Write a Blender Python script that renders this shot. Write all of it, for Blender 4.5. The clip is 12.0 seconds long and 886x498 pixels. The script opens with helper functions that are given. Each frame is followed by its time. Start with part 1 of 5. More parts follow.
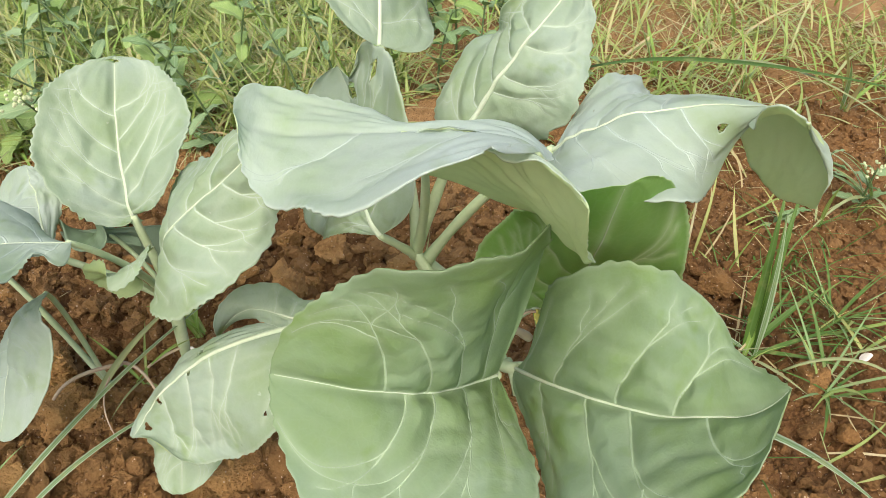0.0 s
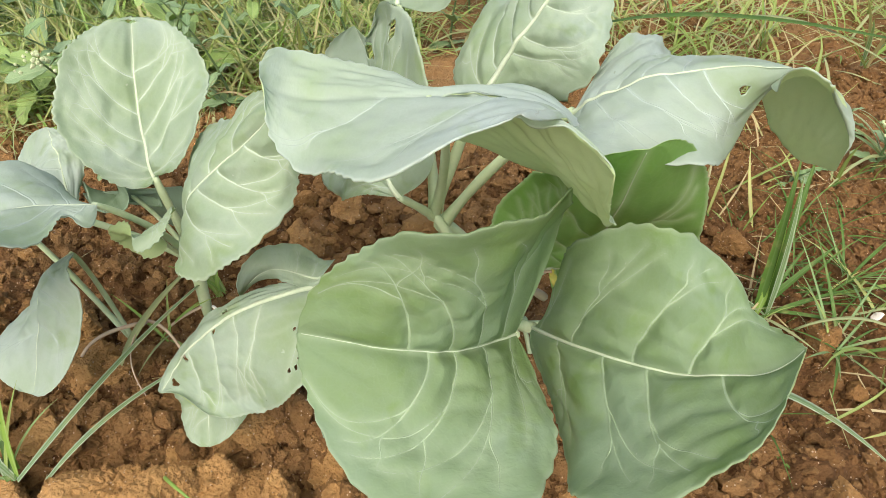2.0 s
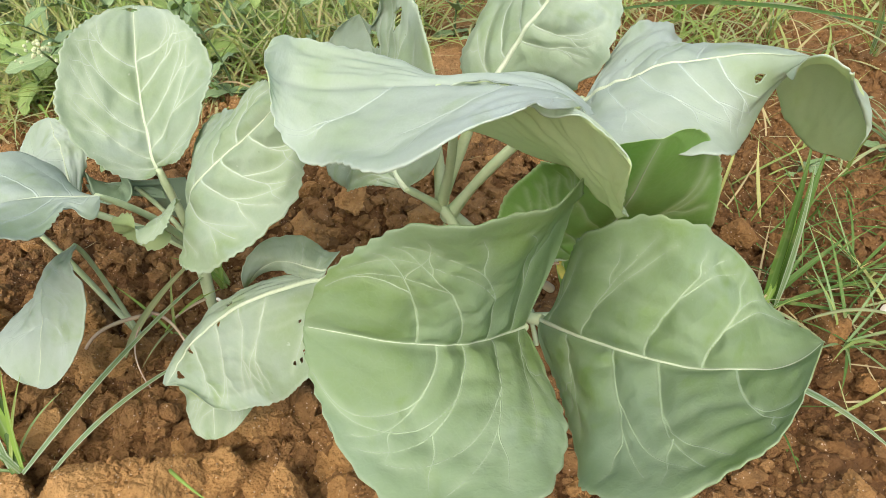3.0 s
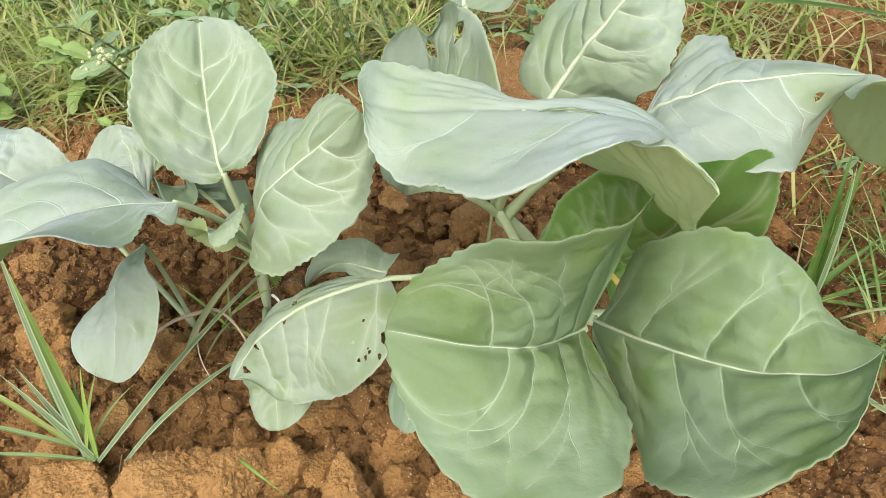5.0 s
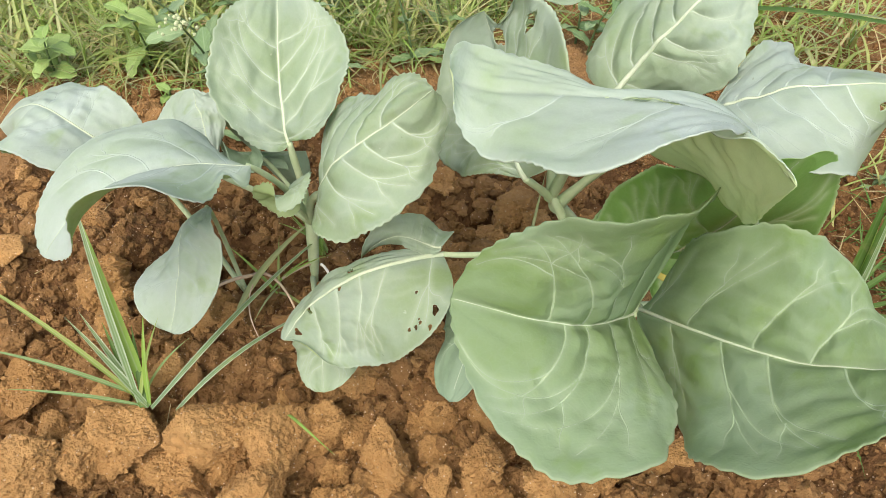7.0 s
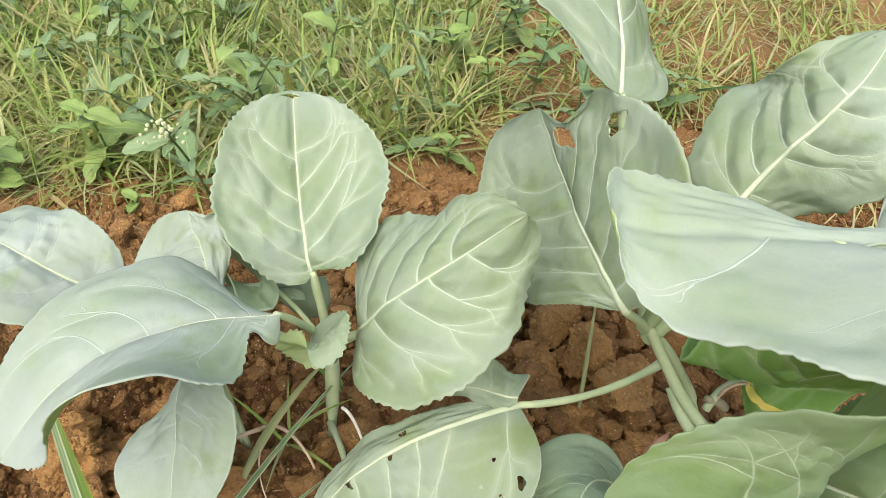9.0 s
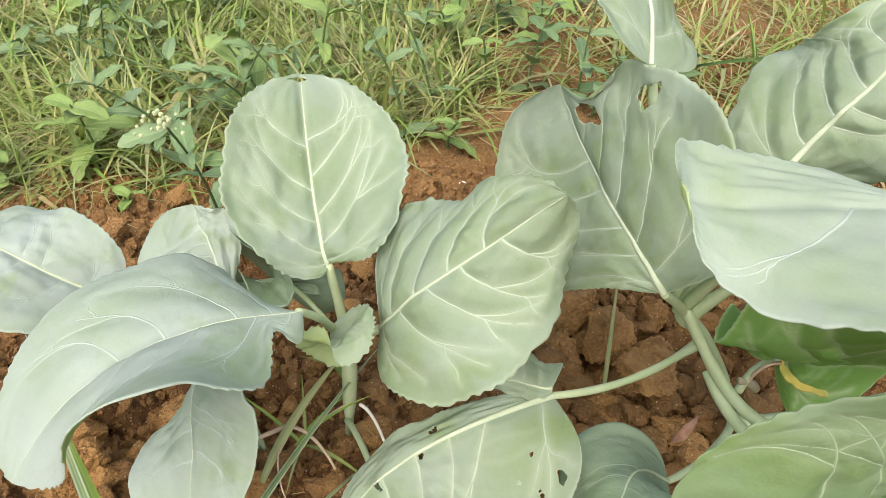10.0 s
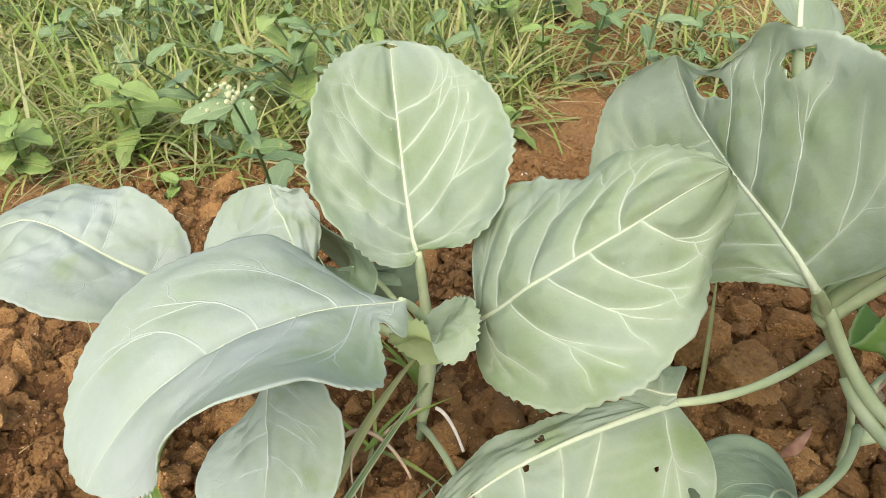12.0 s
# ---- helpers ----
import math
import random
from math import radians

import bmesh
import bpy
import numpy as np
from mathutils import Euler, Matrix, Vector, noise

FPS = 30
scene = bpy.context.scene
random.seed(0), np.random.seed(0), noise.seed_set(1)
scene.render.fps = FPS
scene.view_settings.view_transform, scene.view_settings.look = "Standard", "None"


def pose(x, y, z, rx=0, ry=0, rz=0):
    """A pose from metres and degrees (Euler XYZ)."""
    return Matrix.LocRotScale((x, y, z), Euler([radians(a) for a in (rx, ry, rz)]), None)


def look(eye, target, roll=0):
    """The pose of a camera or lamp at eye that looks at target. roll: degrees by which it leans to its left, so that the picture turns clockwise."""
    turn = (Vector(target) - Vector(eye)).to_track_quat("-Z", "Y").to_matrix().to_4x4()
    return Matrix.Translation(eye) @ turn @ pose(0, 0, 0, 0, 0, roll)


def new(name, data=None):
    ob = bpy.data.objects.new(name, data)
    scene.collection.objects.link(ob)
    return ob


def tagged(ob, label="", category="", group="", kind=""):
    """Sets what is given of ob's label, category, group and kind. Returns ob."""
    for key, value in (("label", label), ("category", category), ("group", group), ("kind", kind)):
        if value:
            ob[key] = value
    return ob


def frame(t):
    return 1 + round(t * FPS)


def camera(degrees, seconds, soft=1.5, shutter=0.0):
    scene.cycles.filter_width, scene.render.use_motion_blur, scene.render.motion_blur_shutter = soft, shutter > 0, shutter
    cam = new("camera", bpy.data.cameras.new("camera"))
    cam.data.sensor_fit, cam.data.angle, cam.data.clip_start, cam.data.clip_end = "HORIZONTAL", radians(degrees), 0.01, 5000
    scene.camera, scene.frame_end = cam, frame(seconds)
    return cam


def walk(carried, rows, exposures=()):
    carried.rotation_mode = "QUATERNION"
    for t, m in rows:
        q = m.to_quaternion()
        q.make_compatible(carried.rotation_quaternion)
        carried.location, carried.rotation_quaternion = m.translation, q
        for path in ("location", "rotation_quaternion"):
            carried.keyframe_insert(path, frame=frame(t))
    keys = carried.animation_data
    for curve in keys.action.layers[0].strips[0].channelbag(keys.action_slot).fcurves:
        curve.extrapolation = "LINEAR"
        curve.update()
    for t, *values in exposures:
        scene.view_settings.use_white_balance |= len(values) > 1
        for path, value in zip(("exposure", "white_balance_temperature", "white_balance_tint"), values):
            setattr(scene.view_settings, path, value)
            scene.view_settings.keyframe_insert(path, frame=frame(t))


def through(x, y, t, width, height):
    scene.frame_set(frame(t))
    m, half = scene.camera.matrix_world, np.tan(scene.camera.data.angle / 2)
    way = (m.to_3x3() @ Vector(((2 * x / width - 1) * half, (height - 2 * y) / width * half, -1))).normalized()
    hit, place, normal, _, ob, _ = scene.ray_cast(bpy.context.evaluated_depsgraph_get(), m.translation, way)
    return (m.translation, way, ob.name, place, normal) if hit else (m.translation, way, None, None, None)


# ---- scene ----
cam = camera(68.1, 12.0, soft=0.75)
PATH = [
    (0, (0.0120, 0.0160, 0.3878), (0.0024, 1.5420, -0.9049), -0.12),
    (0.5, (0.0094, 0.0155, 0.3918), (-0.0360, 1.4604, -0.9902), -0.82),
    (1, (0.0094, 0.0155, 0.3932), (-0.0433, 1.4381, -1.0116), -1.16),
    (1.5, (0.0090, 0.0161, 0.3920), (-0.0367, 1.4437, -1.0080), -1.27),
    (2, (0.0064, 0.0133, 0.3926), (-0.0290, 1.4534, -0.9948), -0.85),
    (2.5, (0.0072, 0.0159, 0.3916), (-0.0283, 1.4697, -0.9814), -0.94),
    (3, (0.0038, 0.0168, 0.3900), (-0.0387, 1.4366, -1.0179), -1.13),
    (4.8, (-0.0231, 0.0107, 0.4109), (-0.0927, 1.3944, -1.0315), -1.96),
    (5, (-0.0229, 0.0111, 0.4102), (-0.1000, 1.3989, -1.0279), -2.09),
    (5.5, (-0.0250, 0.0160, 0.4101), (-0.0768, 1.3824, -1.0494), -2.14),
    (6, (-0.0307, 0.0096, 0.4215), (-0.1516, 1.4354, -0.9758), -4.98),
    (6.5, (-0.0371, 0.0051, 0.4176), (-0.1113, 1.4066, -1.0073), -1.44),
    (7, (-0.0462, -0.0080, 0.4165), (-0.1674, 1.3595, -1.0379), 0.86),
    (7.5, (-0.0528, 0.0284, 0.4049), (-0.0642, 1.5462, -0.8974), 2.48),
    (7.6, (-0.0624, 0.0347, 0.4053), (-0.0668, 1.5626, -0.8852), 2.52),
    (9.3, (-0.1224, 0.0787, 0.3815), (-0.0684, 1.5890, -0.9284), 1.83),
    (9.5, (-0.1270, 0.0824, 0.3780), (-0.0491, 1.5805, -0.9447), 1.82),
    (10, (-0.1371, 0.0866, 0.3755), (-0.0629, 1.5806, -0.9521), 1.15),
    (10.5, (-0.1523, 0.0968, 0.3614), (-0.1067, 1.6060, -0.9502), 0.92),
    (11, (-0.1627, 0.1032, 0.3504), (-0.1247, 1.6192, -0.9536), 1.56),
    (11.5, (-0.1679, 0.1061, 0.3458), (-0.1311, 1.6308, -0.9481), 1.61),
    (12, (-0.1771, 0.1090, 0.3454), (-0.1514, 1.6103, -0.9757), 0.77),
]
walk(cam, [(t, look(eye, target, roll)) for t, eye, target, roll in PATH], exposures=[(0, 0.70, 6850, 9.5), (7.5, 0.70, 6850, 9.5), (12, 0.66, 6900, 13)])

# ---- light ----
SUN_HEIGHT, SUN_TURN = radians(57), radians(193)
world = bpy.data.worlds.new("sky")
scene.world = world
world.use_nodes = True
wn = world.node_tree
sky = wn.nodes.new("ShaderNodeTexSky")
sky.sky_type, sky.sun_disc = "NISHITA", False
sky.sun_elevation, sky.sun_rotation = SUN_HEIGHT, SUN_TURN
sky.air_density, sky.dust_density, sky.ozone_density = 1.0, 4.0, 1.0
wn.links.new(sky.outputs[0], wn.nodes["Background"].inputs[0])
wn.nodes["Background"].inputs[1].default_value = 0.15
sun = new("sun", bpy.data.lights.new("sun", "SUN"))
sun.data.energy, sun.data.angle, sun.data.color = 2.0, radians(80), (1.0, 0.94, 0.85)
sun.matrix_world = look((math.sin(SUN_TURN) * math.cos(SUN_HEIGHT), math.cos(SUN_TURN) * math.cos(SUN_HEIGHT), math.sin(SUN_HEIGHT)), (0, 0, 0))


# ---- materials ----
def mat(name):
    m = bpy.data.materials.new(name)
    m.use_nodes = True
    m.node_tree.nodes.clear()
    return m


class Nodes:
    """Short hand for node trees."""

    def __init__(self, m):
        self.t = m.node_tree

    def add(self, kind, **sets):
        n = self.t.nodes.new("ShaderNode" + kind)
        for k, v in sets.items():
            if k == "op":
                n.operation = v
            elif k == "blend":
                n.blend_type = v
            elif k == "uv":
                n.uv_map = v
            elif k == "feature":
                n.feature = v
            elif k == "attribute":
                n.attribute_name = v
            elif k == "dims":
                n.noise_dimensions = v
        return n

    def link(self, a, b):
        self.t.links.new(a, b)

    def put(self, socket, value):
        if isinstance(value, bpy.types.NodeSocket):
            self.link(value, socket)
        else:
            socket.default_value = value

    def math(self, op, a, b=0.0, c=0.0, clamp=False):
        n = self.add("Math", op=op)
        n.use_clamp = clamp
        for s, v in zip(n.inputs, (a, b, c)):
            self.put(s, v)
        return n.outputs[0]

    def mix(self, f, a, b, blend="MIX"):
        n = self.add("MixRGB", blend=blend)
        for s, v in zip(n.inputs, (f, a, b)):
            self.put(s, v if isinstance(v, (bpy.types.NodeSocket, float, int)) else (*v, 1))
        return n.outputs[0]

    def noise(self, vec, scale, detail=3.0, rough=0.55, distort=0.0):
        n = self.add("TexNoise")
        if vec is not None:
            self.link(vec, n.inputs["Vector"])
        n.inputs["Scale"].default_value, n.inputs["Detail"].default_value = scale, detail
        n.inputs["Roughness"].default_value, n.inputs["Distortion"].default_value = rough, distort
        return n.outputs[0]

    def math_vector(self, vec, by):
        n = self.add("VectorMath", op="ADD")
        self.link(vec, n.inputs[0])
        n.inputs[1].default_value = (by, by, by)
        return n.outputs[0]

    def ramp(self, f, lo, hi, a=0.0, b=1.0):
        n = self.add("MapRange")
        n.clamp = True
        for s, v in zip(n.inputs[:5], (f, lo, hi, a, b)):
            self.put(s, v)
        return n.outputs[0]

    def bump(self, height, strength, distance, normal=None):
        n = self.add("Bump")
        n.inputs["Strength"].default_value, n.inputs["Distance"].default_value = strength, distance
        self.link(height, n.inputs["Height"])
        if normal is not None:
            self.link(normal, n.inputs["Normal"])
        return n.outputs[0]

    def surface(self, color, rough=0.6, normal=None, spec=0.4, through=0.0, through_color=None):
        p = self.add("BsdfPrincipled")
        self.put(p.inputs["Base Color"], color if isinstance(color, bpy.types.NodeSocket) else (*color, 1))
        self.put(p.inputs["Roughness"], rough)
        p.inputs["Specular IOR Level"].default_value = spec
        if normal is not None:
            self.link(normal, p.inputs["Normal"])
        out = p.outputs[0]
        if through:
            tr = self.add("BsdfTranslucent")
            self.put(tr.inputs[0], through_color if isinstance(through_color, bpy.types.NodeSocket) else (*through_color, 1))
            mx = self.add("MixShader")
            mx.inputs[0].default_value = through
            self.link(out, mx.inputs[1])
            self.link(tr.outputs[0], mx.inputs[2])
            out = mx.outputs[0]
        o = self.add("OutputMaterial")
        self.link(out, o.inputs[0])


VEINS = {}


def leaf_material(name, blade_a, blade_b, wax, vein, wax_amount, through, halo=0.25, glow=(0.30, 0.48, 0.06), glow_part=0.5, relief=0.0022, vein_part=0.5):
    """A brassica blade: waxy bloom, paler along the veins, worn green patches, small flecks."""
    m = mat(name)
    n = Nodes(m)
    uv = n.add("UVMap", uv="leaf").outputs[0]
    flat = n.add("UVMap", uv="flat").outputs[0]
    rnd = n.add("ObjectInfo").outputs["Random"]
    sep = n.add("SeparateXYZ")
    n.link(uv, sep.inputs[0])
    shift = n.add("VectorMath", op="ADD")
    n.link(flat, shift.inputs[0])
    comb = n.add("CombineXYZ")
    n.link(n.math("MULTIPLY", rnd, 7.0), comb.inputs[0])
    n.link(n.math("MULTIPLY", rnd, 13.0), comb.inputs[2])
    n.link(comb.outputs[0], shift.inputs[1])
    place = shift.outputs[0]
    av = n.math("ABSOLUTE", sep.outputs[1])
    near = n.add("Attribute", attribute="vein").outputs["Fac"]
    torn = n.add("Attribute", attribute="torn").outputs["Fac"]
    vo2 = n.add("TexVoronoi", feature="DISTANCE_TO_EDGE")
    n.link(place, vo2.inputs["Vector"])
    vo2.inputs["Scale"].default_value = 260.0
    fine = n.ramp(vo2.outputs["Distance"], 0.0, 0.12, 1.0, 0.0)
    edge = n.math("MAXIMUM", n.ramp(av, 0.955, 0.995), torn)
    patch = n.ramp(n.noise(place, 24.0, 4.0, 0.55), 0.42, 0.68)
    blotch = n.ramp(n.noise(place, 9.0, 2.0), 0.35, 0.65)
    col = n.mix(patch, blade_a, blade_b)
    bloom = n.math("MULTIPLY", n.ramp(n.noise(place, 14.0, 5.0, 0.60), 0.22, 0.62), wax_amount)
    bloom = n.math("MULTIPLY", bloom, n.math("ADD", 0.5, n.math("MULTIPLY", blotch, 0.5)))
    col = n.mix(bloom, col, wax)
    # handled spots where the bloom is rubbed off
    rub = n.ramp(n.noise(place, 31.0, 3.0, 0.6, 0.4), 0.57, 0.70)
    col = n.mix(n.math("MULTIPLY", rub, 0.6), col, blade_b)
    col = n.mix(n.math("MULTIPLY", fine, 0.05), col, vein)
    col = n.mix(n.math("MULTIPLY", near, halo), col, vein)
    col = n.mix(n.math("MULTIPLY", edge, 0.55), col, vein)
    fleck = n.ramp(n.noise(place, 230.0, 1.0), 0.80, 0.84)
    col = n.mix(n.math("MULTIPLY", fleck, 0.5), col, (0.12, 0.14, 0.07))
    dust = n.ramp(n.noise(n.math_vector(place, 5.0), 330.0, 1.0), 0.79, 0.83)
    col = n.mix(n.math("MULTIPLY", dust, 0.35), col, (0.72, 0.74, 0.62))
    grain = n.noise(place, 900.0, 2.0)
    col = n.mix(n.math("MULTIPLY", grain, 0.14), col, (0.17, 0.24, 0.13))
    h = n.math("MULTIPLY", n.noise(place, 120.0, 3.0), 0.5)
    h = n.math("ADD", h, n.math("MULTIPLY", n.noise(place, 48.0, 2.0), 1.4))
    h = n.math("ADD", h, n.math("MULTIPLY", fine, -0.02))
    h = n.math("ADD", h, n.math("MULTIPLY", grain, 0.05))
    nor = n.bump(h, 0.6, relief)
    n.surface(col, n.ramp(patch, 0, 1, 0.70, 0.56), nor, 0.28, through, n.mix(glow_part, col, glow))
    VEINS[name] = tuple(vein_part * a + (1 - vein_part) * (0.5 * b + 0.5 * c) for a, b, c in zip(vein, wax, blade_a))
    return m


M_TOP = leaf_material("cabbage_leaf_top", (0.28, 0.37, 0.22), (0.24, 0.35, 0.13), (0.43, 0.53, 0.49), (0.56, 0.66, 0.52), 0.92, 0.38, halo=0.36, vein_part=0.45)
# waxy, thin: sky light on up-facing leaves is added to the bloom colour
M_WAXY_LIT = leaf_material("waxy_lit_leaf_top", (0.34, 0.43, 0.33), (0.28, 0.39, 0.20), (0.49, 0.58, 0.575), (0.55, 0.64, 0.60), 1.0, 0.34, halo=0.15, glow=(0.6, 0.75, 0.4), relief=0.0016, vein_part=0.12)
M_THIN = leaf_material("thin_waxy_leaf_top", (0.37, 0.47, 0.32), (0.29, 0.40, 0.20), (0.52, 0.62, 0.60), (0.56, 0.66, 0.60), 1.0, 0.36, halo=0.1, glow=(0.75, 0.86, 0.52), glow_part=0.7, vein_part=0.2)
# greener, darker copy: less sky light on camera-facing leaves put into its colour
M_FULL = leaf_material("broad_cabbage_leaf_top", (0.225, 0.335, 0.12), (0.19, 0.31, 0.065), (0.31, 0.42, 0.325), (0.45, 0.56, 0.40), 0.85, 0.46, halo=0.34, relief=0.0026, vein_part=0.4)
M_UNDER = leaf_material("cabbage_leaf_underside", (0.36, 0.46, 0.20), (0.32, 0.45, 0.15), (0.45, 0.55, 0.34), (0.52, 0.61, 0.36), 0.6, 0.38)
# paler copy of the underside: light through the leaf is put into its colour
M_TURNED_LIT = leaf_material("lit_turned_underside", (0.55, 0.67, 0.38), (0.51, 0.65, 0.32), (0.60, 0.71, 0.47), (0.63, 0.74, 0.48), 0.6, 0.42, halo=0.2, glow=(0.84, 0.93, 0.58), glow_part=0.8)
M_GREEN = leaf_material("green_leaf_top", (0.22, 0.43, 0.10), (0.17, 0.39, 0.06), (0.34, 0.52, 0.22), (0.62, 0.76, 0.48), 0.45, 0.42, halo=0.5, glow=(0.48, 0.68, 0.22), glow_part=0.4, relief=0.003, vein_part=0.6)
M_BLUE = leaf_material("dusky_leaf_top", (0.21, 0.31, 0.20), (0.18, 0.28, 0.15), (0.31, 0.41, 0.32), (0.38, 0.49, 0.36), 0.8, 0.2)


def stalk_material(name, a, b):
    m = mat(name)
    n = Nodes(m)
    pos = n.add("TexCoord").outputs["Object"]
    col = n.mix(n.ramp(n.noise(pos, 60.0, 3.0), 0.35, 0.65), a, b)
    streak = n.noise(pos, 420.0, 2.0)
    col = n.mix(n.math("MULTIPLY", streak, 0.25), col, (0.2, 0.3, 0.12))
    n.surface(col, 0.5, n.bump(streak, 0.3, 0.0005), 0.4, 0.12, (0.4, 0.55, 0.2))
    return m


M_STALK = stalk_material("cabbage_stalk", (0.45, 0.57, 0.34), (0.54, 0.64, 0.42))
M_RIB = stalk_material("pale_midrib", (0.56, 0.66, 0.48), (0.62, 0.70, 0.54))
VEIN_MATS = {key: stalk_material(key + "_vein", tuple(0.92 * c for c in col), col) for key, col in VEINS.items()}
M_OLDSTALK = stalk_material("woody_stalk", (0.42, 0.40, 0.26), (0.36, 0.30, 0.22))


def blade_material(name, a, b, c, rough=0.5, edge=0.0, glow=(0.35, 0.48, 0.08), stripe_part=0.35):
    m = mat(name)
    n = Nodes(m)
    isl = n.add("NewGeometry").outputs["Random Per Island"]
    uv = n.add("UVMap", uv="leaf").outputs[0]
    sep = n.add("SeparateXYZ")
    n.link(uv, sep.inputs[0])
    col = n.mix(isl, a, b)
    col = n.mix(n.ramp(n.math("FRACT", n.math("MULTIPLY", isl, 7.3)), 0.55, 1.0), col, c)
    stripe = n.ramp(n.math("ABSOLUTE", sep.outputs[1]), 0.0, 0.25, 1.0, 0.0)
    pos = n.add("TexCoord").outputs["Object"]
    col = n.mix(n.math("MULTIPLY", stripe, stripe_part), col, (0.5, 0.58, 0.38))
    if edge:
        col = n.mix(n.ramp(n.math("ABSOLUTE", sep.outputs[1]), 0.45, 0.75, 0.0, edge), col, (0.55, 0.62, 0.48))
    col = n.mix(n.ramp(n.noise(pos, 90.0, 3.0), 0.55, 0.75, 0.0, 0.45), col, (0.38, 0.34, 0.14))
    n.surface(col, rough, None, 0.4, 0.25, glow)
    return m


M_GRASS = blade_material("green_grass", (0.19, 0.29, 0.06), (0.30, 0.37, 0.11), (0.43, 0.42, 0.15))
M_PALEGRASS = blade_material("pale_grass", (0.26, 0.31, 0.14), (0.36, 0.39, 0.19), (0.45, 0.39, 0.18))
M_STRAW = blade_material("dry_straw", (0.50, 0.39, 0.21), (0.38, 0.27, 0.14), (0.58, 0.48, 0.29), 0.7)
M_BLADE = blade_material("broad_grass_blade", (0.16, 0.27, 0.10), (0.20, 0.31, 0.13), (0.24, 0.34, 0.14))
M_STRIPED = blade_material("striped_grass_blade", (0.10, 0.19, 0.08), (0.13, 0.22, 0.09), (0.15, 0.24, 0.10), 0.5, 0.55)
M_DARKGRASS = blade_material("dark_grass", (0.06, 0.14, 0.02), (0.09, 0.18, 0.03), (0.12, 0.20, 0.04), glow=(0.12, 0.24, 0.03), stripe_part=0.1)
M_FRESH = blade_material("fresh_grass_blade", (0.17, 0.31, 0.05), (0.23, 0.37, 0.07), (0.28, 0.40, 0.1))


def weed_material(name, a, b, vein):
    m = mat(name)
    n = Nodes(m)
    rnd = n.add("ObjectInfo").outputs["Random"]
    uv = n.add("UVMap", uv="leaf").outputs[0]
    sep = n.add("SeparateXYZ")
    n.link(uv, sep.inputs[0])
    pos = n.add("TexCoord").outputs["Object"]
    col = n.mix(rnd, a, b)
    col = n.mix(n.ramp(n.noise(pos, 80.0, 3.0), 0.4, 0.7, 0.0, 0.5), col, (0.10, 0.19, 0.06))
    av = n.math("ABSOLUTE", sep.outputs[1])
    q = n.math("FRACT", n.math("MULTIPLY", n.math("SUBTRACT", sep.outputs[0], n.math("MULTIPLY", av, 0.3)), 6.0))
    lat = n.ramp(n.math("ABSOLUTE", n.math("SUBTRACT", q, 0.5)), 0.0, 0.08, 0.35, 0.0)
    mid = n.ramp(av, 0.0, 0.08, 0.7, 0.0)
    col = n.mix(n.math("MAXIMUM", lat, mid), col, vein)
    n.surface(col, 0.5, n.bump(lat, 0.4, 0.0008), 0.4, 0.2, (0.3, 0.45, 0.08))
    return m


M_WEED = weed_material("weed_leaf", (0.15, 0.26, 0.10), (0.28, 0.39, 0.21), (0.38, 0.48, 0.28))
M_WEEDLIGHT = weed_material("bright_weed_leaf", (0.23, 0.36, 0.09), (0.33, 0.46, 0.15), (0.40, 0.50, 0.22))
M_WEEDSTEM = stalk_material("weed_stem", (0.06, 0.11, 0.04), (0.12, 0.18, 0.07))


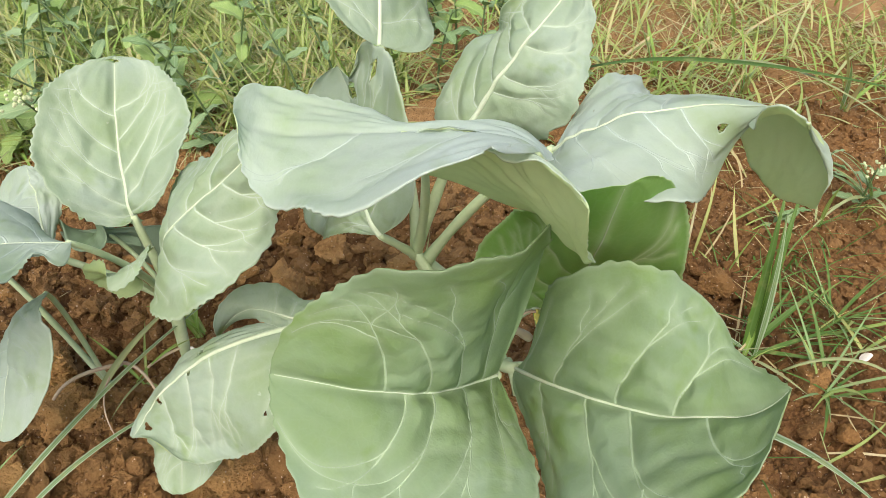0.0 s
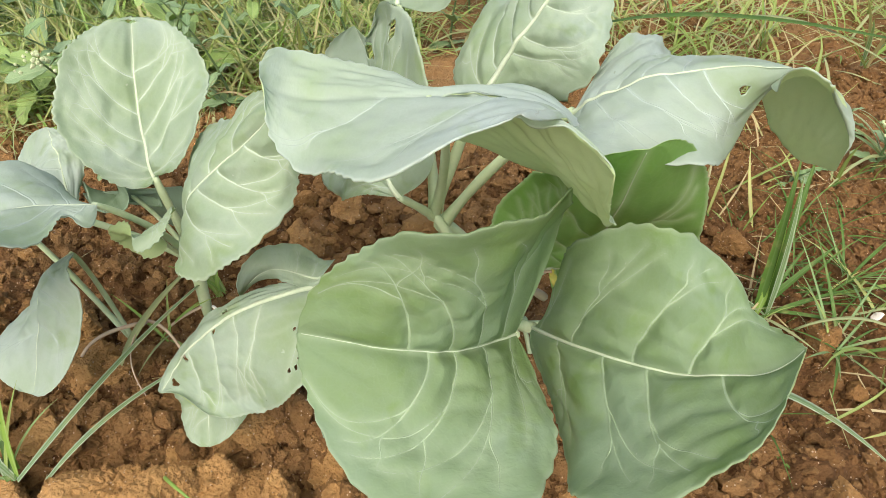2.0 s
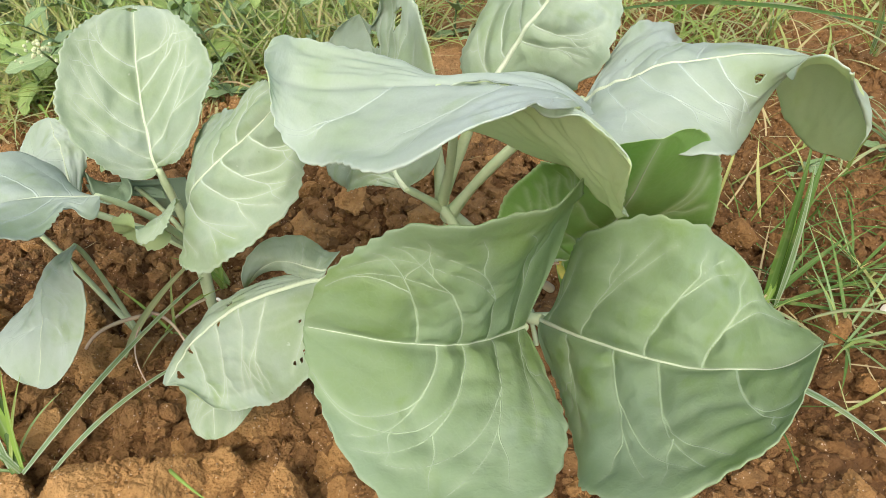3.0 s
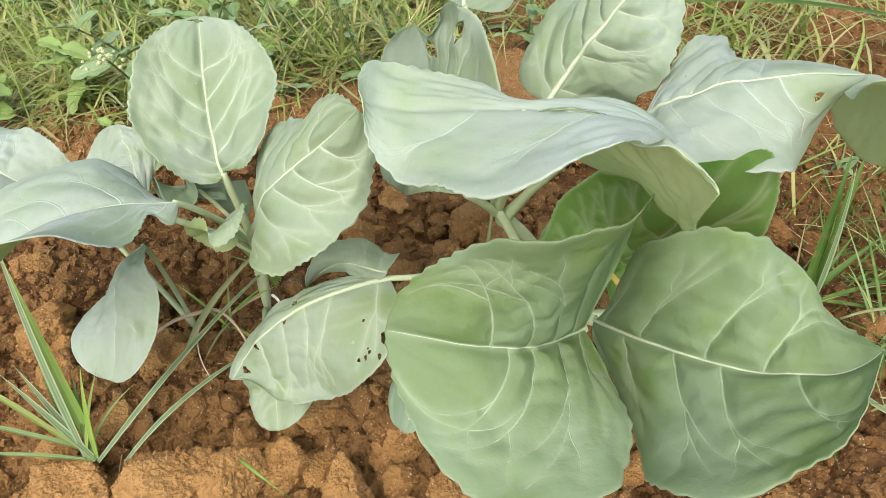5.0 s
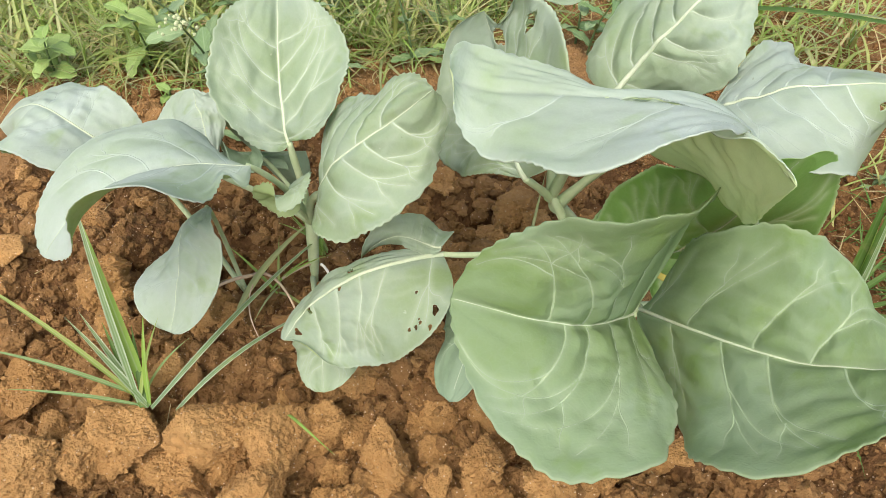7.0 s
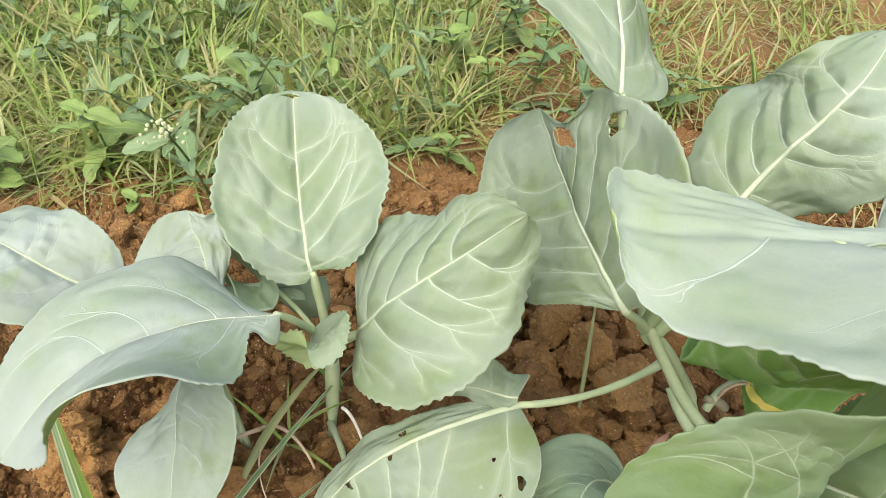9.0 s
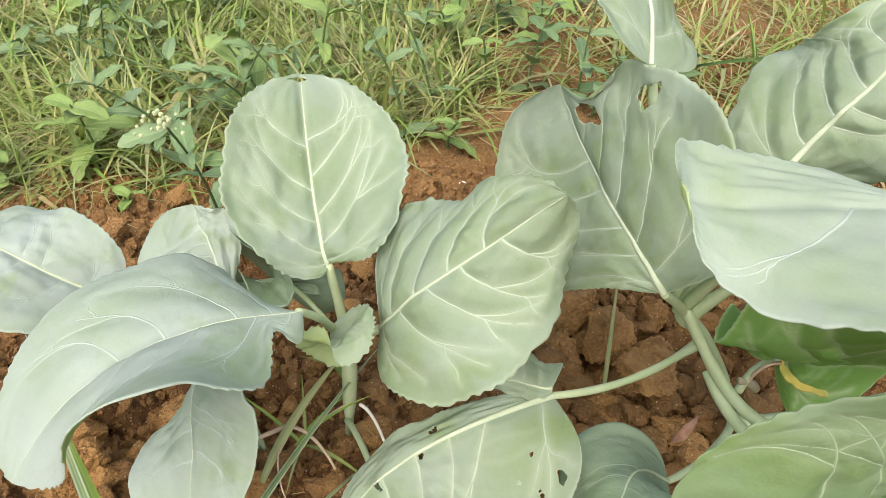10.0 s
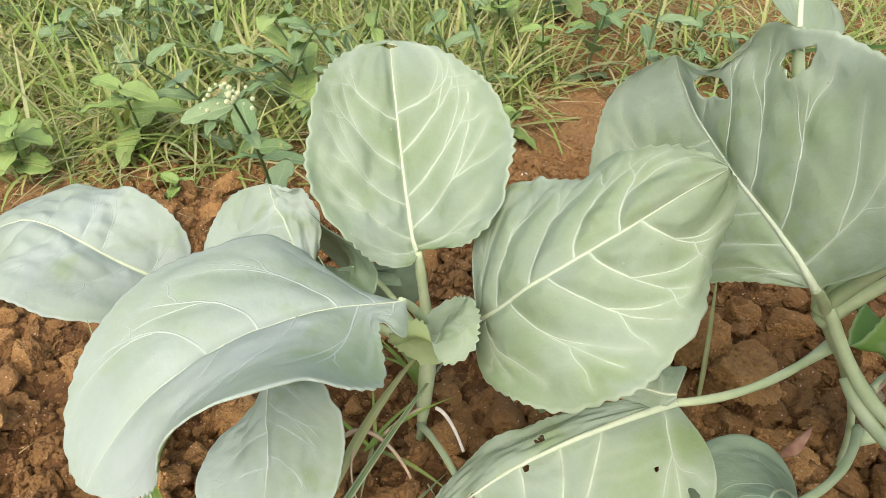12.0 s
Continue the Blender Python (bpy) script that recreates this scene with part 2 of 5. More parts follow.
def soil_material(name, dark, mid, light, gap_shade=0.0):
    m = mat(name)
    n = Nodes(m)
    pos = n.add("NewGeometry").outputs["Position"]
    big = n.ramp(n.noise(pos, 9.0, 4.0, 0.6), 0.3, 0.7)
    med = n.ramp(n.noise(pos, 55.0, 5.0, 0.65), 0.3, 0.72)
    fine = n.noise(pos, 420.0, 4.0, 0.7)
    col = n.mix(big, mid, light)
    col = n.mix(n.math("MULTIPLY", med, 0.55), col, dark)
    col = n.mix(n.math("MULTIPLY", n.ramp(fine, 0.35, 0.75), 0.4), col, light)
    isl = n.add("NewGeometry").outputs["Random Per Island"]
    col = n.mix(n.math("MULTIPLY", isl, 0.5), col, dark)
    col = n.mix(n.ramp(n.add("ObjectInfo").outputs["Random"], 0.3, 1.0, 0.0, 0.32), col, light)
    # the firm soil beside the loose bed is darker
    psep = n.add("SeparateXYZ")
    n.link(pos, psep.inputs[0])
    dx, dy = n.math("SUBTRACT", psep.outputs[0], 0.55), n.math("SUBTRACT", psep.outputs[1], 0.50)
    away = n.math("SQRT", n.math("ADD", n.math("MULTIPLY", dx, dx), n.math("MULTIPLY", dy, dy)))
    dark_patch = n.ramp(n.math("ADD", away, n.math("MULTIPLY", n.noise(pos, 9.0, 4.0), 0.30)), 0.46, 0.66, 1.0, 0.0)
    col = n.mix(n.math("MULTIPLY", dark_patch, 0.5), col, dark)
    if gap_shade:
        # the freshly turned bed is darkened: shade between its clods put into the colour
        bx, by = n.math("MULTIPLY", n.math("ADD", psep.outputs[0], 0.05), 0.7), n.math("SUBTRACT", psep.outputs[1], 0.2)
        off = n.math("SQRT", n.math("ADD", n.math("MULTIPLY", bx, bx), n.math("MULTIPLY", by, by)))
        bed = n.ramp(n.math("ADD", off, n.math("MULTIPLY", n.noise(pos, 14.0, 3.0), 0.16)), 0.40, 0.56, gap_shade, 0.0)
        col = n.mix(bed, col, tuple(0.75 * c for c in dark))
    grit = n.add("TexVoronoi")
    n.link(pos, grit.inputs["Vector"])
    grit.inputs["Scale"].default_value = 650.0
    gsep = n.add("SeparateColor")
    n.link(grit.outputs["Color"], gsep.inputs[0])
    pale = n.math("MULTIPLY", n.math("GREATER_THAN", gsep.outputs[0], 0.965), n.math("LESS_THAN", grit.outputs["Distance"], 0.42))
    col = n.mix(n.math("MULTIPLY", pale, 0.7), col, (0.62, 0.48, 0.34))
    grains = n.add("TexVoronoi")
    n.link(pos, grains.inputs["Vector"])
    grains.inputs["Scale"].default_value = 380.0
    h = n.math("ADD", n.math("MULTIPLY", n.noise(pos, 160.0, 6.0, 0.75), 1.0), n.math("MULTIPLY", fine, 0.4))
    h = n.math("SUBTRACT", h, n.math("MULTIPLY", grains.outputs["Distance"], 0.35))
    nor = n.bump(h, 1.0, 0.0045)
    n.surface(col, 0.92, nor, 0.15)
    return m


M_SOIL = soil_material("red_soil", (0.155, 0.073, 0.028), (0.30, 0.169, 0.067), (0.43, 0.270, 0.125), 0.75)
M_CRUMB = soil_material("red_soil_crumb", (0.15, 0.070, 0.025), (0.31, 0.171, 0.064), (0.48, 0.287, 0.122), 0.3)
M_CLOD = soil_material("red_soil_clod", (0.20, 0.096, 0.034), (0.39, 0.218, 0.078), (0.58, 0.35, 0.143))


def plain_material(name, a, b, rough=0.7):
    m = mat(name)
    n = Nodes(m)
    pos = n.add("TexCoord").outputs["Object"]
    f = n.noise(pos, 120.0, 4.0)
    n.surface(n.mix(n.ramp(f, 0.35, 0.65), a, b), rough, n.bump(f, 0.5, 0.001), 0.3)
    return m


M_SHELL = plain_material("white_shell", (0.75, 0.70, 0.62), (0.85, 0.82, 0.76))
M_ROOT = plain_material("pale_root", (0.45, 0.33, 0.24), (0.52, 0.42, 0.30))
M_REDLEAF = plain_material("withered_red_leaf", (0.30, 0.15, 0.10), (0.40, 0.24, 0.16))
M_YELLOW = plain_material("yellowed_leaf", (0.55, 0.44, 0.10), (0.40, 0.40, 0.10))
M_BUD = plain_material("pale_green_bud", (0.40, 0.48, 0.24), (0.52, 0.57, 0.36))


# ---- mesh helpers ----
def mesh_from(name, verts, faces, mats, uv=None, flat=None, slots=None, smooth=True):
    me = bpy.data.meshes.new(name)
    me.from_pydata([tuple(p) for p in np.asarray(verts).tolist()], [], [tuple(f) for f in faces])
    for m in mats:
        me.materials.append(m)
    loops = np.empty(len(me.loops), dtype=np.int32)
    me.loops.foreach_get("vertex_index", loops)
    for key, data in (("leaf", uv), ("flat", flat)):
        if data is not None:
            layer = me.uv_layers.new(name=key)
            layer.data.foreach_set("uv", np.asarray(data, dtype=np.float32)[loops].ravel())
    if slots is not None:
        me.polygons.foreach_set("material_index", np.asarray(slots, dtype=np.int32))
    if smooth:
        me.polygons.foreach_set("use_smooth", np.ones(len(me.polygons), dtype=bool))
    me.update()
    return me


def child(name, me, parent, label=""):
    ob = new(name, me)
    ob.parent = parent
    return tagged(ob, label)


def thing(name, at, label, category, group=""):
    ob = new(name)
    ob.location = at
    ob.empty_display_size = 0.02
    return tagged(ob, label, category, group)


def tube(points, radii, around=8, squash=1.0):
    """Verts and faces of a closed tapering tube along points."""
    pts = np.asarray(points, float)
    n = len(pts)
    tan = np.gradient(pts, axis=0)
    tan /= np.linalg.norm(tan, axis=1, keepdims=True) + 1e-12
    ref = np.array((0.13, 0.21, 0.97)) if abs(tan[0] @ np.array((0.13, 0.21, 0.97))) < 0.9 else np.array((1.0, 0.1, 0.0))
    verts = []
    for i in range(n):
        a = ref - (ref @ tan[i]) * tan[i]
        a /= np.linalg.norm(a)
        ref = a
        b = np.cross(tan[i], a)
        for k in range(around):
            g = 2 * math.pi * k / around
            verts.append(pts[i] + radii[i] * (math.cos(g) * a * squash + math.sin(g) * b))
    faces = [(i * around + k, i * around + (k + 1) % around, (i + 1) * around + (k + 1) % around, (i + 1) * around + k) for i in range(n - 1) for k in range(around)]
    faces += [tuple(reversed(range(around))), tuple(range((n - 1) * around, n * around))]
    return np.array(verts), faces


def ridge(points, up, width, height):
    """Verts and faces of a low rounded ridge along points on a surface with the normals up."""
    tan = np.gradient(points, axis=0)
    side = np.cross(tan, up)
    side = side / (np.linalg.norm(side, axis=1, keepdims=True) + 1e-12)
    shape = ((-1.0, -0.5), (-0.55, 0.55), (0.0, 1.0), (0.55, 0.55), (1.0, -0.5))
    verts = np.stack([points + side * (width * a)[:, None] + up * (height * b)[:, None] for a, b in shape], 1).reshape(-1, 3)
    return verts, [(i * 5 + k, i * 5 + k + 1, i * 5 + k + 6, i * 5 + k + 5) for i in range(len(points) - 1) for k in range(4)]


def bezier(p0, p1, p2, p3, n=12):
    t = np.linspace(0, 1, n)[:, None]
    p0, p1, p2, p3 = (np.array(p, float) for p in (p0, p1, p2, p3))
    return (1 - t) ** 3 * p0 + 3 * t * (1 - t) ** 2 * p1 + 3 * t * t * (1 - t) * p2 + t**3 * p3


def hash01(ix, iy, k):
    """Repeatable noise in 0..1 for whole numbers."""
    a = np.sin(ix * 127.1 + iy * 311.7 + k * 74.7) * 43758.5453
    return a - np.floor(a)


def value_noise(x, y, k=0):
    ix, iy = np.floor(x), np.floor(y)
    fx, fy = x - ix, y - iy
    fx, fy = fx * fx * (3 - 2 * fx), fy * fy * (3 - 2 * fy)
    a, b, c, d = (hash01(ix + i, iy + j, k) for i, j in ((0, 0), (1, 0), (0, 1), (1, 1)))
    return (a * (1 - fx) + b * fx) * (1 - fy) + (c * (1 - fx) + d * fx) * fy - 0.5


def lumps(x, y, cell, k, fill=0.8):
    """Height of a layer of rounded lumps about one cell wide."""
    gx, gy = x / cell, y / cell
    ix, iy = np.floor(gx), np.floor(gy)
    best = np.zeros_like(gx)
    for i in (-1, 0, 1):
        for j in (-1, 0, 1):
            cx, cy = ix + i, iy + j
            px, py = cx + hash01(cx, cy, k), cy + hash01(cx, cy, k + 1)
            r = 0.35 + 0.4 * hash01(cx, cy, k + 2)
            on = hash01(cx, cy, k + 3) < fill
            e = 0.7 + 0.6 * hash01(cx, cy, k + 4)
            d2 = ((gx - px) * e) ** 2 + ((gy - py) / e) ** 2
            best = np.maximum(best, np.where(on, np.sqrt(np.maximum(r * r - d2, 0.0)), 0.0))
    return best * cell


def soil_height(x, y):
    """The ground: a loose bed with clods that grows even towards the grass."""
    wx, wy = x + 0.006 * value_noise(x * 90, y * 90, 3), y + 0.006 * value_noise(x * 90, y * 90, 4)
    loose = np.clip((0.66 - y) / 0.12, 0.3, 1.0) * np.clip((0.45 - x) / 0.25, 0.6, 1.0)
    z = 0.012 * value_noise(x * 7, y * 7, 5) + 0.010 * value_noise(x * 17, y * 17, 6)
    z = z + loose * (0.55 * lumps(wx, wy, 0.042, 11, 0.55) + 0.6 * lumps(wx, wy, 0.020, 21, 0.7))
    z = z + (0.5 + 0.5 * loose) * (0.6 * lumps(wx, wy, 0.010, 31, 0.75) + 0.55 * lumps(wx, wy, 0.0052, 41, 0.8))
    z = z + 0.004 * value_noise(x * 160, y * 160, 7)
    z = z - 0.030 * np.exp(-(((x + 0.235) / 0.06) ** 2 + ((y - 0.345) / 0.045) ** 2))
    z = z - 0.020 * np.exp(-(((x + 0.02) / 0.07) ** 2 + ((y - 0.28) / 0.05) ** 2))
    z = z - 0.022 * np.exp(-(((y - 0.20) / 0.05) ** 2)) * np.clip((0.02 - x) / 0.06, 0, 1)
    z = z - 0.018 * np.clip((0.27 - y) / 0.04, 0, 1) * np.clip((0.12 - x) / 0.08, 0, 1)
    far = np.clip((np.hypot(x, y - 0.4) - 0.75) / 0.8, 0, 1)
    return (z - 0.018) * (1 - far)


# ---- ground ----
def stretched(lo, hi, step, far, n):
    core = np.arange(lo, hi, step)
    out = np.geomspace(step * 2, far, n)
    return np.concatenate([(lo - out)[::-1], core, core[-1] + out])


gx, gy = stretched(-0.62, 0.48, 0.0026, 60.0, 60), stretched(0.06, 0.95, 0.0026, 90.0, 60)
X, Y = np.meshgrid(gx, gy)
Z = soil_height(X, Y)
nx, ny = len(gx), len(gy)
idx = np.arange(nx * ny).reshape(ny, nx)
quads = np.stack([idx[:-1, :-1], idx[:-1, 1:], idx[1:, 1:], idx[1:, :-1]], -1).reshape(-1, 4)
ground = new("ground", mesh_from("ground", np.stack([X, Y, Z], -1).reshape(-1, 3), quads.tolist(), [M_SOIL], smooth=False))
tagged(ground, "loose reddish-brown garden soil with crumbly clods", "soil", kind="structure")


# ---- cabbage leaves ----
def leaf_points(p, face, s, v):
    """Points of a blade: a bent midrib, two halves of their own width and outline, each with a slant and a curl
    that change from base to tip. s runs from base to tip, v from the left margin (-1) to the right one (1)."""
    B = np.array(p["rib"]).reshape(4, 3)
    face = np.array(face)
    s1 = s[..., None]
    P = (1 - s1) ** 3 * B[0] + 3 * s1 * (1 - s1) ** 2 * B[1] + 3 * s1 * s1 * (1 - s1) * B[2] + s1**3 * B[3]
    T = 3 * (1 - s1) ** 2 * (B[1] - B[0]) + 6 * s1 * (1 - s1) * (B[2] - B[1]) + 3 * s1 * s1 * (B[3] - B[2])
    T = T / np.linalg.norm(T, axis=-1, keepdims=True)
    N = face - (T @ face)[..., None] * T
    N = N / np.linalg.norm(N, axis=-1, keepdims=True)
    S = np.cross(T, N)
    r = np.radians(p["roll"][0] + (p["roll"][1] - p["roll"][0]) * s)[..., None]
    N, S = N * np.cos(r) + S * np.sin(r), S * np.cos(r) - N * np.sin(r)
    left, x = v < 0, np.abs(v)
    k, pw = np.where(left, p["skew"][0], p["skew"][1]), np.where(left, p["full"][0], p["full"][1])
    w = np.maximum(1 - np.abs(2 * np.clip(s, 1e-6, 1) ** k - 1) ** pw, 0) ** (1 / pw)
    W = np.where(left, p["width"][0], p["width"][1]) * w
    for side, at, wide, deep in p.get("notch", ()):
        W = W * np.where(left == (side < 0), 1 - deep * np.exp(-(((s - at) / wide) ** 2)), 1.0)
    q = ((1 - s) * (1 - 2 * s), 4 * s * (1 - s), s * (2 * s - 1))
    bend = lambda a: q[0] * a[0] + q[1] * a[1] + q[2] * a[2]  # noqa: E731
    d = np.radians(np.where(left, bend(p["slant_l"]), bend(p["slant_r"])))
    c = np.radians(np.where(left, bend(p["curl_l"]), bend(p["curl_r"])))
    h = c * x / 2
    reach = np.sinc(h / np.pi) * x
    sign = np.where(left, -1.0, 1.0)
    out = P + (W * np.cos(d + h) * reach * sign)[..., None] * S + (W * np.sin(d + h) * reach)[..., None] * N
    return out - (p["lobe"] * W * x * (1 - s) ** 2)[..., None] * T, W


def vein_layout(p, seed, count, net):
    """The side veins of a blade, each a list of lines in (s, v) with their end radii: first the vein, then its forks and cross veins."""
    r = np.random.RandomState(seed + 500)
    B = np.array(p["rib"]).reshape(4, 3)
    length = np.linalg.norm(np.diff(B, axis=0), axis=1).sum()
    out = []
    t = np.linspace(0, 1, 20)
    for k, sgn in ((0, -1.0), (1, 1.0)):
        wide = p["width"][k] / length
        size = min(1.0, p["width"][k] / 0.05)
        own = []
        for i in range(count):
            s0 = 0.035 + 0.74 * (max(i + 0.45 * k + r.uniform(-0.18, 0.18), 0.0) / count) ** 1.05
            s0 = max(s0, 0.02)
            rise = wide * r.uniform(0.80, 1.15) * (1.0 - 0.25 * s0)
            if i == 0:
                rise *= 0.35
            own.append((s0, min(0.85 * rise, 0.74 - 0.82 * s0), r.uniform(0.80, 0.90), r.uniform(0, 6.28), r.uniform(1.1, 1.5)))

        def at(vein, u):
            s0, rise, reach, ph, power = vein
            return np.stack([np.clip(s0 + rise * u**power + 0.008 * u * np.sin(u * 7 + ph), 0.01, 0.96), sgn * reach * u], -1)

        for i, vein in enumerate(own):
            lines = [(at(vein, t), 0.00062 * size, 0.00016 * size)]
            for side, u0 in ((1, r.uniform(0.36, 0.5)), (-1, r.uniform(0.55, 0.72))):
                a = at(vein, np.array([u0]))[0]
                far = r.uniform(0.76, 0.90)
                if far - abs(a[1]) < 0.12:
                    continue
                drift = side * wide * r.uniform(0.42, 0.62) * (1 - u0) + vein[1] * (1 - u0)
                line = np.stack([np.clip(a[0] + drift * t**1.1 + 0.004 * np.sin(t * 9 + vein[3]), 0.01, 0.96), a[1] + sgn * (far - abs(a[1])) * t], -1)
                lines.append((line, 0.00038 * size, 0.00010 * size))
            if net and i + 1 < len(own):
                for u in (0.22, 0.42, 0.60, 0.78):
                    if r.rand() < net:
                        u = u + r.uniform(-0.07, 0.07)
                        a, b = at(vein, np.array([u + 0.08]))[0], at(own[i + 1], np.array([u - 0.06]))[0]
                        bow = np.stack([0 * t, sgn * 0.05 * np.sin(t * 3.14) * r.uniform(-1, 1) + 0.015 * np.sin(t * 8 + u * 30)], -1)
                        lines.append((a + (b - a) * t[:, None] + bow * np.sin(t * 3.14)[:, None], 0.00024 * size, 0.00012 * size))
            out.append(lines)
    return out


def leaf_mesh(name, p, face, seed, mats, ns=190, nv=64, ragged=0.042, tooth=0.0011, pitch=0.0058, wave=0.0022, puff=0.0016, holes=(), thick=0.0007, bumps=1.0, veins=0, net=0.0, raised=True):
    rng = np.random.RandomState(seed)
    s = (1 - np.cos(np.linspace(0, np.pi, ns + 1))) / 2
    s = 0.5 * s + 0.5 * np.linspace(0, 1, ns + 1)
    v = np.linspace(-1, 1, nv + 1)
    v = np.sign(v) * np.abs(v) ** 0.9
    S, V = np.meshgrid(s, v, indexing="ij")
    keep = np.ones((ns, nv), bool)
    inside = np.zeros(S.shape, bool)
    for hs, hv, rs, rv in holes:
        a = np.arctan2((V - hv) / rv, (S - hs) / rs)
        rim = 1 + 0.16 * np.sin(3 * a + hs * 40) + 0.10 * np.sin(5 * a + hv * 30)
        rad = np.hypot((S - hs) / rs, (V - hv) / rv) / rim
        inn = rad < 1
        all4 = inn[:-1, :-1] & inn[1:, :-1] & inn[:-1, 1:] & inn[1:, 1:]
        keep &= ~all4
        push = np.where(inn, 1 / np.maximum(rad, 0.05), 1.0)
        S, V = hs + (S - hs) * push, hv + (V - hv) * push
        inside |= inn
    ph = rng.uniform(0, 6.28, 8)
    margin = np.zeros_like(S)
    for sgn in (-1, 1):
        on = np.sign(V) == sgn
        broad = np.sin(S * 15 + ph[2] * sgn) + 0.7 * np.sin(S * 29 + ph[3] * sgn)
        margin = np.where(on, ragged * 0.5 * broad, margin)
    Vm = V * (1 + margin * np.abs(V) ** 2)
    pts, W = leaf_points(p, face, S, Vm)
    du, dv = np.gradient(pts, axis=0), np.gradient(pts, axis=1)
    nor = np.cross(du, dv)
    nor = nor / (np.linalg.norm(nor, axis=-1, keepdims=True) + 1e-12)
    # the end rows shrink to points: take their normal from the next row
    nor[0], nor[-1] = nor[1], nor[-2]
    mid = nor[ns // 2, nv // 2]
    if mid @ np.array(face) < 0:
        nor = -nor
    length = np.linalg.norm(np.diff(np.array(p["rib"]).reshape(4, 3), axis=0), axis=1).sum()
    FX, FY = S * length - p["lobe"] * W * np.abs(V) * (1 - S) ** 2, V * W
    fade = np.sin(np.pi * np.clip(S, 0, 1)) ** 0.5
    av = np.abs(V)
    # fine teeth along the margin, evenly spaced by its length
    for k, sgn in ((0, -1), (nv, 1)):
        run = np.gradient(pts[:, k], axis=0)
        step = np.linalg.norm(run, axis=1)
        out = np.cross(run / (step[:, None] + 1e-12), nor[:, k])
        side = pts[:, k] - pts[:, nv // 2]
        out = out * np.where((out * side).sum(1) < 0, -1.0, 1.0)[:, None]
        u = np.cumsum(step) / pitch
        u = u + 0.5 * np.sin(u * 0.9 + ph[0]) + 0.4 * np.sin(u * 0.37 + ph[1])
        saw = u - np.floor(u)
        saw = np.where(saw < 0.6, saw / 0.6, (1 - saw) / 0.4) - 0.6
        size = tooth * (0.45 + 0.55 * hash01(np.floor(u), seed + sgn, 9)) * np.clip(S[:, k] * 8, 0, 1)
        near = np.clip((av - 0.8) / 0.2, 0, 1) ** 2 * (np.sign(V) == sgn)
        pts = pts + near[..., None] * (out * (saw * size)[:, None])[:, None]
    lift = wave * av**3 * fade * (np.sin(S * 13 + ph[5] + V * 2) + 0.6 * np.sin(S * 24 + ph[6] - V * 3))
    rows, cols = np.arange(ns + 1), np.arange(nv + 1)

    def drape(grid, line):
        """Values of a grid over the blade along a line in (s, v)."""
        i, j = np.interp(line[:, 0], s, rows), np.interp(line[:, 1], v, cols)
        i0, j0 = np.minimum(i.astype(int), ns - 1), np.minimum(j.astype(int), nv - 1)
        fi, fj = (i - i0).reshape(-1, *[1] * (grid.ndim - 2)), (j - j0).reshape(-1, *[1] * (grid.ndim - 2))
        return (grid[i0, j0] * (1 - fi) + grid[i0 + 1, j0] * fi) * (1 - fj) + (grid[i0, j0 + 1] * (1 - fi) + grid[i0 + 1, j0 + 1] * fi) * fj

    layout = vein_layout(p, seed, veins, net) if veins else []
    away, thin = np.abs(FY), np.full(S.shape, 1.0)
    for lines in layout:
        for line, r0, _ in lines:
            fx, fy = drape(FX, line), drape(FY, line)
            d = np.full(S.shape, 1.0)
            knots = [0, 3, 6, 9, 12, 15, 17, 19]
            for a, b in zip(knots, knots[1:]):
                ex, ey = fx[b] - fx[a], fy[b] - fy[a]
                u = np.clip(((FX - fx[a]) * ex + (FY - fy[a]) * ey) / (ex * ex + ey * ey + 1e-12), 0, 1)
                d = np.minimum(d, np.hypot(FX - fx[a] - u * ex, FY - fy[a] - u * ey))
            if r0 > 0.0003 * min(1.0, max(p["width"]) / 0.05):
                away = np.minimum(away, d)
            else:
                thin = np.minimum(thin, d)
    pillow = 1 - np.exp(-((away / 0.0065) ** 1.3)) - 0.25 * np.exp(-((thin / 0.003) ** 2))
    puffed = pillow * puff * 1.25 * fade * (1.1 - av) if veins else np.zeros(S.shape)
    halo = np.maximum(np.exp(-((away / 0.0021) ** 2)), 0.5 * np.exp(-((thin / 0.0017) ** 2))) if veins else np.zeros(S.shape)
    small = bumps * min(1.0, max(p["width"]) / 0.05)
    uneven = small * fade * (0.0026 * value_noise(S * 6 + seed, V * 4, 2) + 0.0016 * value_noise(S * 15 + seed, V * 9, 3))
    lift, puffed = lift * small, puffed * small
    groove = -0.0012 * np.exp(-((V * W / 0.0025) ** 2)) * fade
    top = pts + nor * (lift + puffed + uneven + groove)[..., None]
    low = top - nor * thick * np.clip(fade, 0.25, 1)[..., None]
    n = (ns + 1) * (nv + 1)
    ii = np.arange(n).reshape(ns + 1, nv + 1)
    q = np.stack([ii[:-1, :-1], ii[1:, :-1], ii[1:, 1:], ii[:-1, 1:]], -1)[keep]
    edges = {}
    for a, b, c, d in q.tolist():
        for e in ((a, b), (b, c), (c, d), (d, a)):
            edges[e] = edges.get(e, 0) + 1
    rim = [(a, b) for a, b in edges if (b, a) not in edges]
    faces = q.tolist() + [[d + n, c + n, b + n, a + n] for a, b, c, d in q.tolist()] + [[b, a, a + n, b + n] for a, b in rim]
    slots = [0] * len(q) + [1] * len(q) + [0] * len(rim)
    uv = np.stack([S, V], -1).reshape(-1, 2)
    flat = np.stack([FX, FY], -1).reshape(-1, 2)
